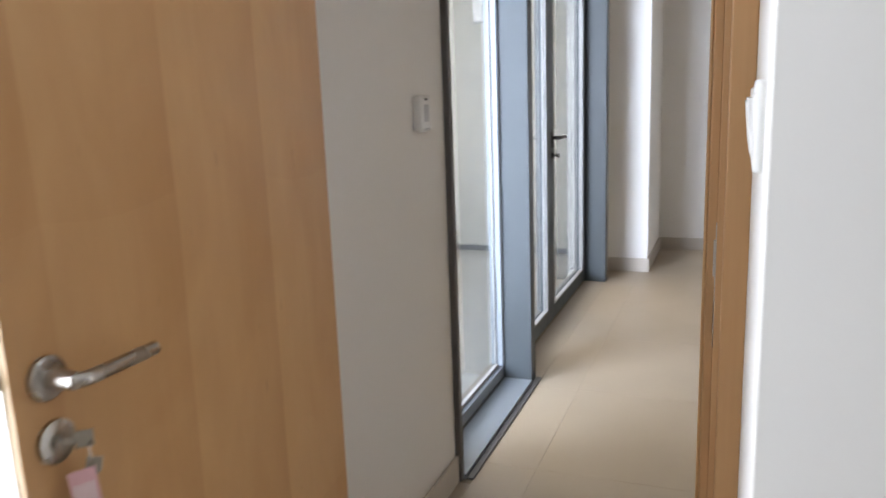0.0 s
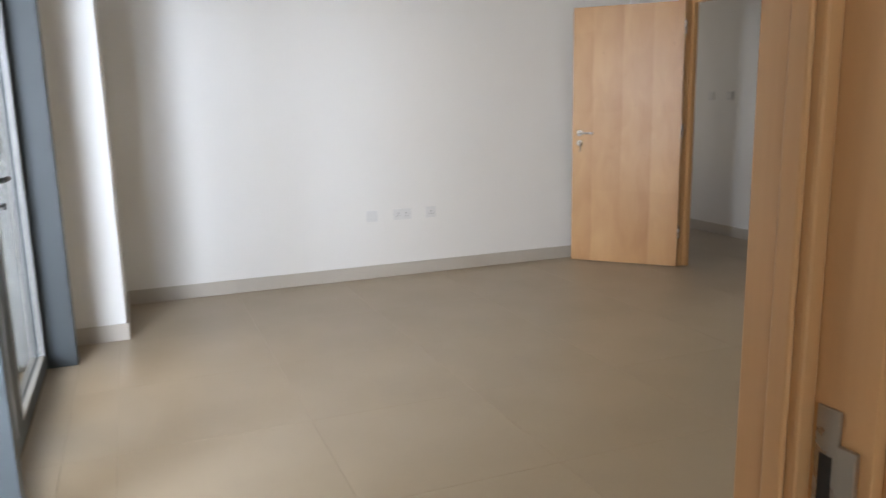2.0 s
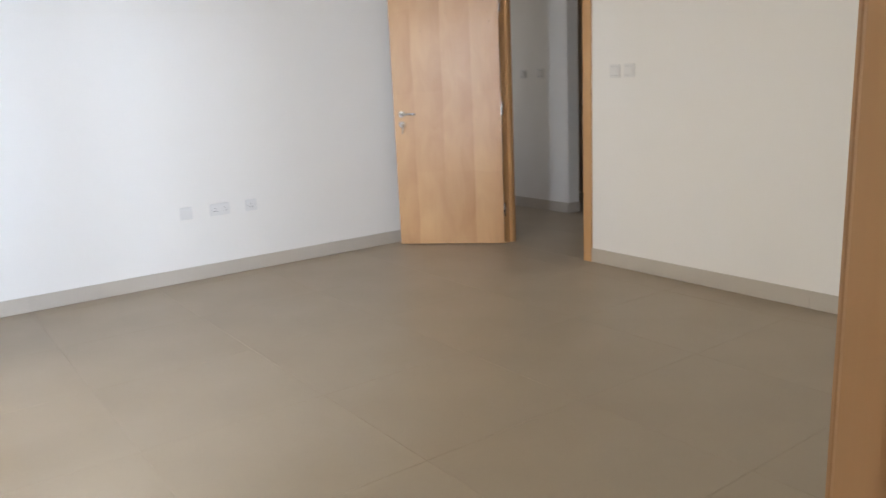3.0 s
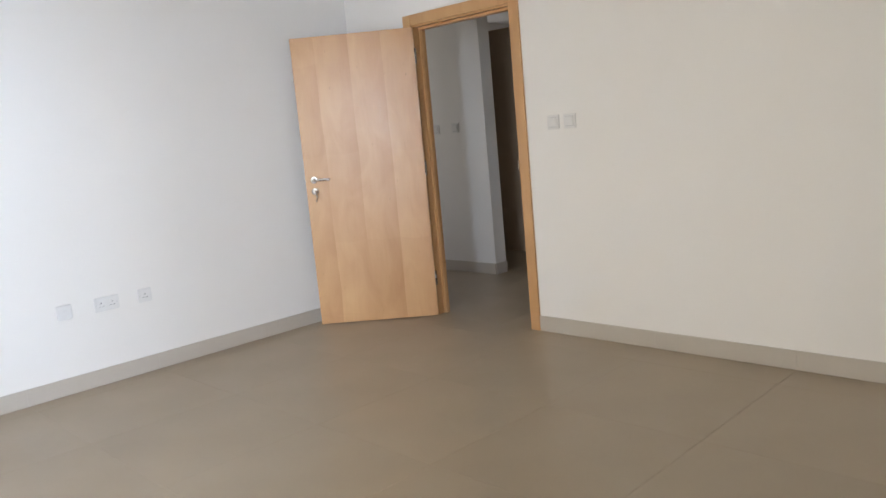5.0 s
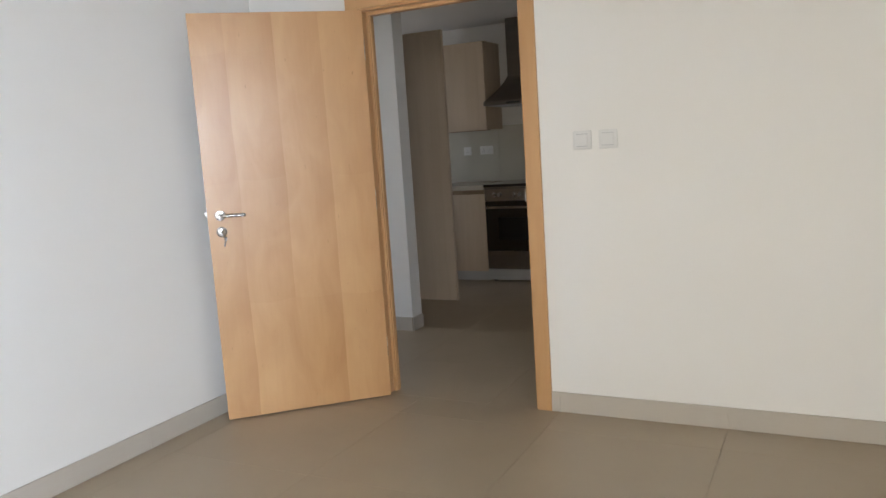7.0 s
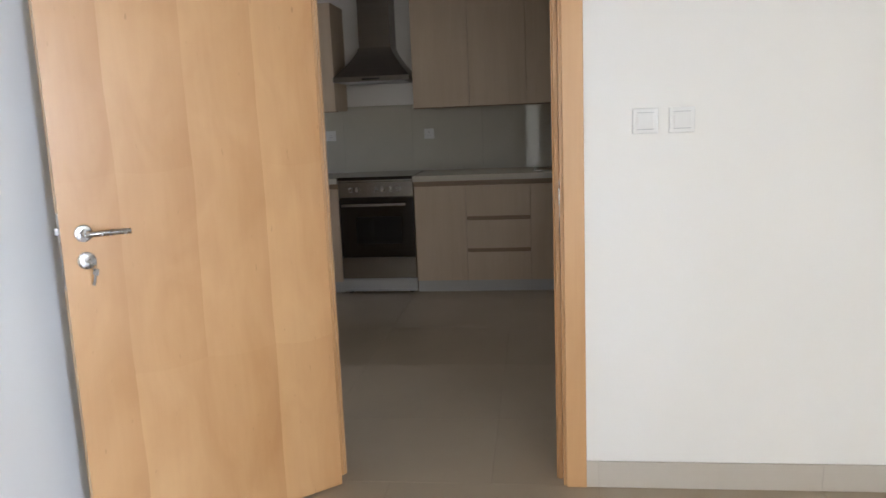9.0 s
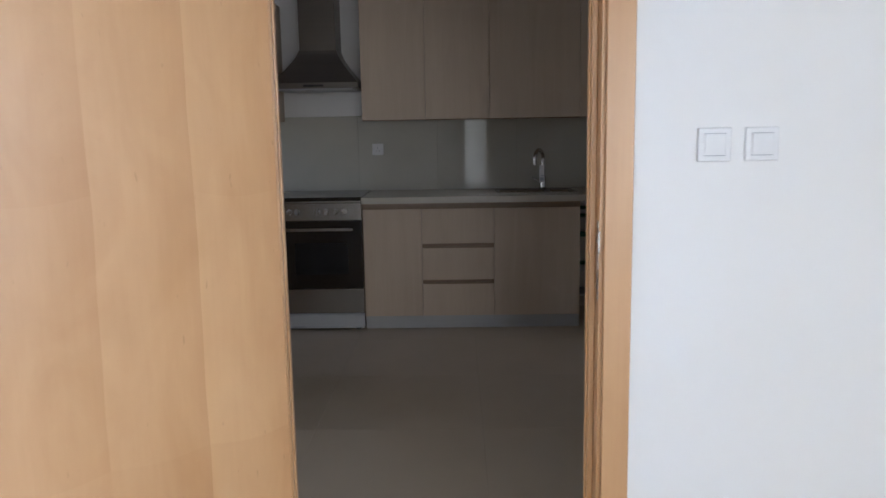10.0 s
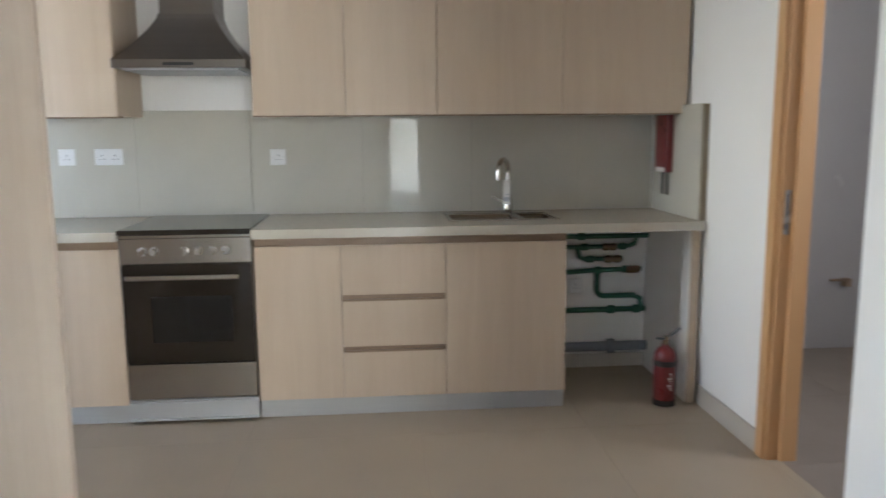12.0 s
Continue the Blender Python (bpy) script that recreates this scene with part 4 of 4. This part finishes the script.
v = part("valve", lathe(bmesh.new(), [(0.018, 0.308), (0.018, 0.33), (0.012, 0.335), (0.012, 0.352), (0.0, 0.353)], (0, 0, 0), "Z", 16), M_BRASS, e, "metal valve head")
part("lever", tube(tube(bmesh.new(), [(0.0, -0.01, 0.345), (-0.02, -0.035, 0.372), (-0.03, -0.06, 0.40)], 0.007, 8), [(0, 0.0, 0.338), (-0.02, 0.035, 0.345), (-0.03, 0.055, 0.35)], 0.006, 8), M_BLACK, v, "black squeeze lever")

# fire blanket in its red case, on the splashback's return
e = thing("fire_blanket", "red fire blanket case hanging on the splashback", "fire blanket", Matrix.Translation((3.635, Y_KR + 0.046, 1.295)))
part("case", boxes((-0.085, 0.085, 0.0, 0.035, -0.15, 0.15), bevel=0.006), M_RED, e)
part("label_print", boxes((-0.06, 0.06, 0.0345, 0.036, -0.148, -0.125)), M_LABEL, e, "white label strip")
part("pull_strap", boxes((-0.05, -0.028, 0.008, 0.012, -0.27, -0.148), bevel=0.001), M_BLACK, e, "black pull strap")
part("pull_strap", boxes((0.022, 0.044, 0.008, 0.012, -0.27, -0.148), bevel=0.001), M_BLACK, e, "black pull strap")

# paper holder on the bathroom wall
e = thing("paper_holder", "brown metal paper holder on the bathroom wall", "paper holder", Matrix.Translation((4.08, -2.36, 0.42)))
part("bracket", boxes((-0.05, 0.001, -0.02, 0.02, -0.02, 0.03), bevel=0.004), M_GOLA, e)
part("arm", tube(bmesh.new(), [(-0.045, 0.02, 0.02), (-0.05, 0.06, 0.025), (-0.05, 0.12, 0.025)], 0.008, 10), M_GOLA, e)

# ---- pieces: splashback, skirting and floor tiles ----
MESHES = {}
def tile_mesh(name, dx, dy, dz, material, ease=0.0006):
    key = (name, round(dx, 4), round(dy, 4), round(dz, 4), material.name)
    if key not in MESHES:
        bm = boxes((-dx / 2, dx / 2, -dy / 2, dy / 2, -dz / 2, dz / 2))
        bmesh.ops.bevel(bm, geom=list(bm.edges), offset=ease, segments=1, affect="EDGES")
        me = bpy.data.meshes.new(name)
        bm.to_mesh(me)
        bm.free()
        me.materials.append(material)
        MESHES[key] = me
    return MESHES[key]

def piece(parent, x0, x1, y0, y1, z0, z1, material, name="tile"):
    ob = new(name, tile_mesh(name, x1 - x0, y1 - y0, z1 - z0, material))
    ob.location = ((x0 + x1) / 2, (y0 + y1) / 2, (z0 + z1) / 2)
    ob.parent = parent
    return ob

sp = setting("splashback", boxes((X_K - 0.004, X_K, Y_KR + 0.045, 2.6, 0.928, 1.49)), M_GROUT, "glossy beige tiled splashback", "splashback")
cuts = [Y_KR + 0.047, -0.60, 0.0, 0.60, 1.20, 1.80, 2.40]
for a, b in zip(cuts, cuts[1:]):
    piece(sp, X_K - 0.012, X_K - 0.003, a + 0.0005, b - 0.0005, 0.929, 1.49, M_SPLASH)
sr = setting("splashback_return", boxes((XF, X_K - 0.014, Y_KR, Y_KR + 0.034, 0.928, 1.49)), M_GROUT, "glossy beige tiled splashback return", "splashback")
piece(sr, XF - 0.002, X_K - 0.013, Y_KR + 0.033, Y_KR + 0.043, 0.929, 1.492, M_SPLASH)

TS = 0.78
def skirting(name, axis, at_, a, b, out, height=0.10, phase=0.0):
    """Tile skirting along a wall: axis of its run, the wall's plane, from a to b; out: the sign of the side it stands on."""
    if axis == "x":
        sk = setting(name, boxes((a, b, *sorted((at_, at_ + out * 0.006)), 0, height - 0.002)), M_GROUT, "beige tile skirting", "skirting")
    else:
        sk = setting(name, boxes((*sorted((at_, at_ + out * 0.006)), a, b, 0, height - 0.002)), M_GROUT, "beige tile skirting", "skirting")
    p = math.floor((a - phase) / TS) * TS + phase
    while p < b:
        u, v = max(p, a), min(p + TS, b)
        if v - u > 0.02:
            s = sorted((at_ + out * 0.003, at_ + out * 0.012))
            if axis == "x":
                piece(sk, u + 0.0003, v - 0.0003, *s, 0.001, height, M_BASE)
            else:
                piece(sk, *s, u + 0.0003, v - 0.0003, 0.001, height, M_BASE)
        p += TS
    return sk
skirting("skirting_far", "x", Y_A, -4.105, X_B, -1, phase=-3.372)
skirting("skirting_pier_face", "x", 0.80, X_GLZ, -4.093, -1, phase=-5)
skirting("skirting_pier_side", "y", -4.105, 0.80, Y_A - 0.012, 1, phase=0.8)
skirting("skirting_door_wall", "y", X_B, Y_C, 0.0, -1, phase=-1.61)
skirting("skirting_door_wall_short", "y", X_B, 1.0, Y_A - 0.012, -1, phase=1.0)
skirting("skirting_glazing_wall", "y", X_GLZ, Y_C, GL0, 1, phase=-3.46)
skirting("skirting_entry", "x", Y_C, -3.46, -0.012, 1, phase=-3.372)
skirting("skirting_corridor", "y", 1.30, 1.50, 3.85, -1, phase=1.5)
skirting("skirting_corridor_end", "x", 1.50, 1.288, 1.44, -1, phase=1.2)
skirting("skirting_kitchen", "x", Y_KR, D3[1] + 0.052, XF, 1, phase=2.5)
skirting("skirting_kitchen_near", "x", -0.69, B_T, 1.43, 1, phase=0.2)
skirting("skirting_pipes", "y", X_K, -1.015, -0.386, -1, height=0.08, phase=-1.3)
skirting("skirting_bedroom", "y", -3.484, -4.30, -3.608, -1, phase=-4.3)
skirting("skirting_bedroom_corner", "x", -4.30, -3.48, -1.55, -1, phase=-3.48)

def lay(x0, x1, y0, y1, px, py, material=M_TILE):
    """Floor tiles over a rectangle, from joints at px and py."""
    g = 0.0005
    i = math.floor((x0 - px) / TS)
    while px + i * TS < x1:
        a, b = max(x0, px + i * TS), min(x1, px + (i + 1) * TS)
        j = math.floor((y0 - py) / TS)
        while py + j * TS < y1:
            c, d = max(y0, py + j * TS), min(y1, py + (j + 1) * TS)
            if b - a > 0.01 and d - c > 0.01:
                piece(floor_ob, a + g, b - g, c + g, d - g, -0.010, 0.0, material)
            j += 1
        i += 1
lay(-4.348, X_B + 0.0, Y_CX, Y_A, -3.370, -1.61)
lay(X_GLZ, -4.348, Y_CX, GL0, -5.0, -1.61)
lay(X_GLZ, -4.348, GL1 + 0.1, Y_A, -5.0, -1.61)
lay(-4.5, -4.348, GLP + 0.075, GL1, -5.0, -1.61)
lay(X_B, X_K, Y_KR, 3.9, 0.62, 0.345)
lay(X_GLZ - 0.1, -1.5, -6.6, Y_CX, -3.370, -3.62)
lay(1.55, 4.08, -2.6, Y_KR - 0.06, D3[0], Y_KR, M_BATHF)
lay(*D3, Y_KR - 0.06, Y_KR, D3[0], -5.0)
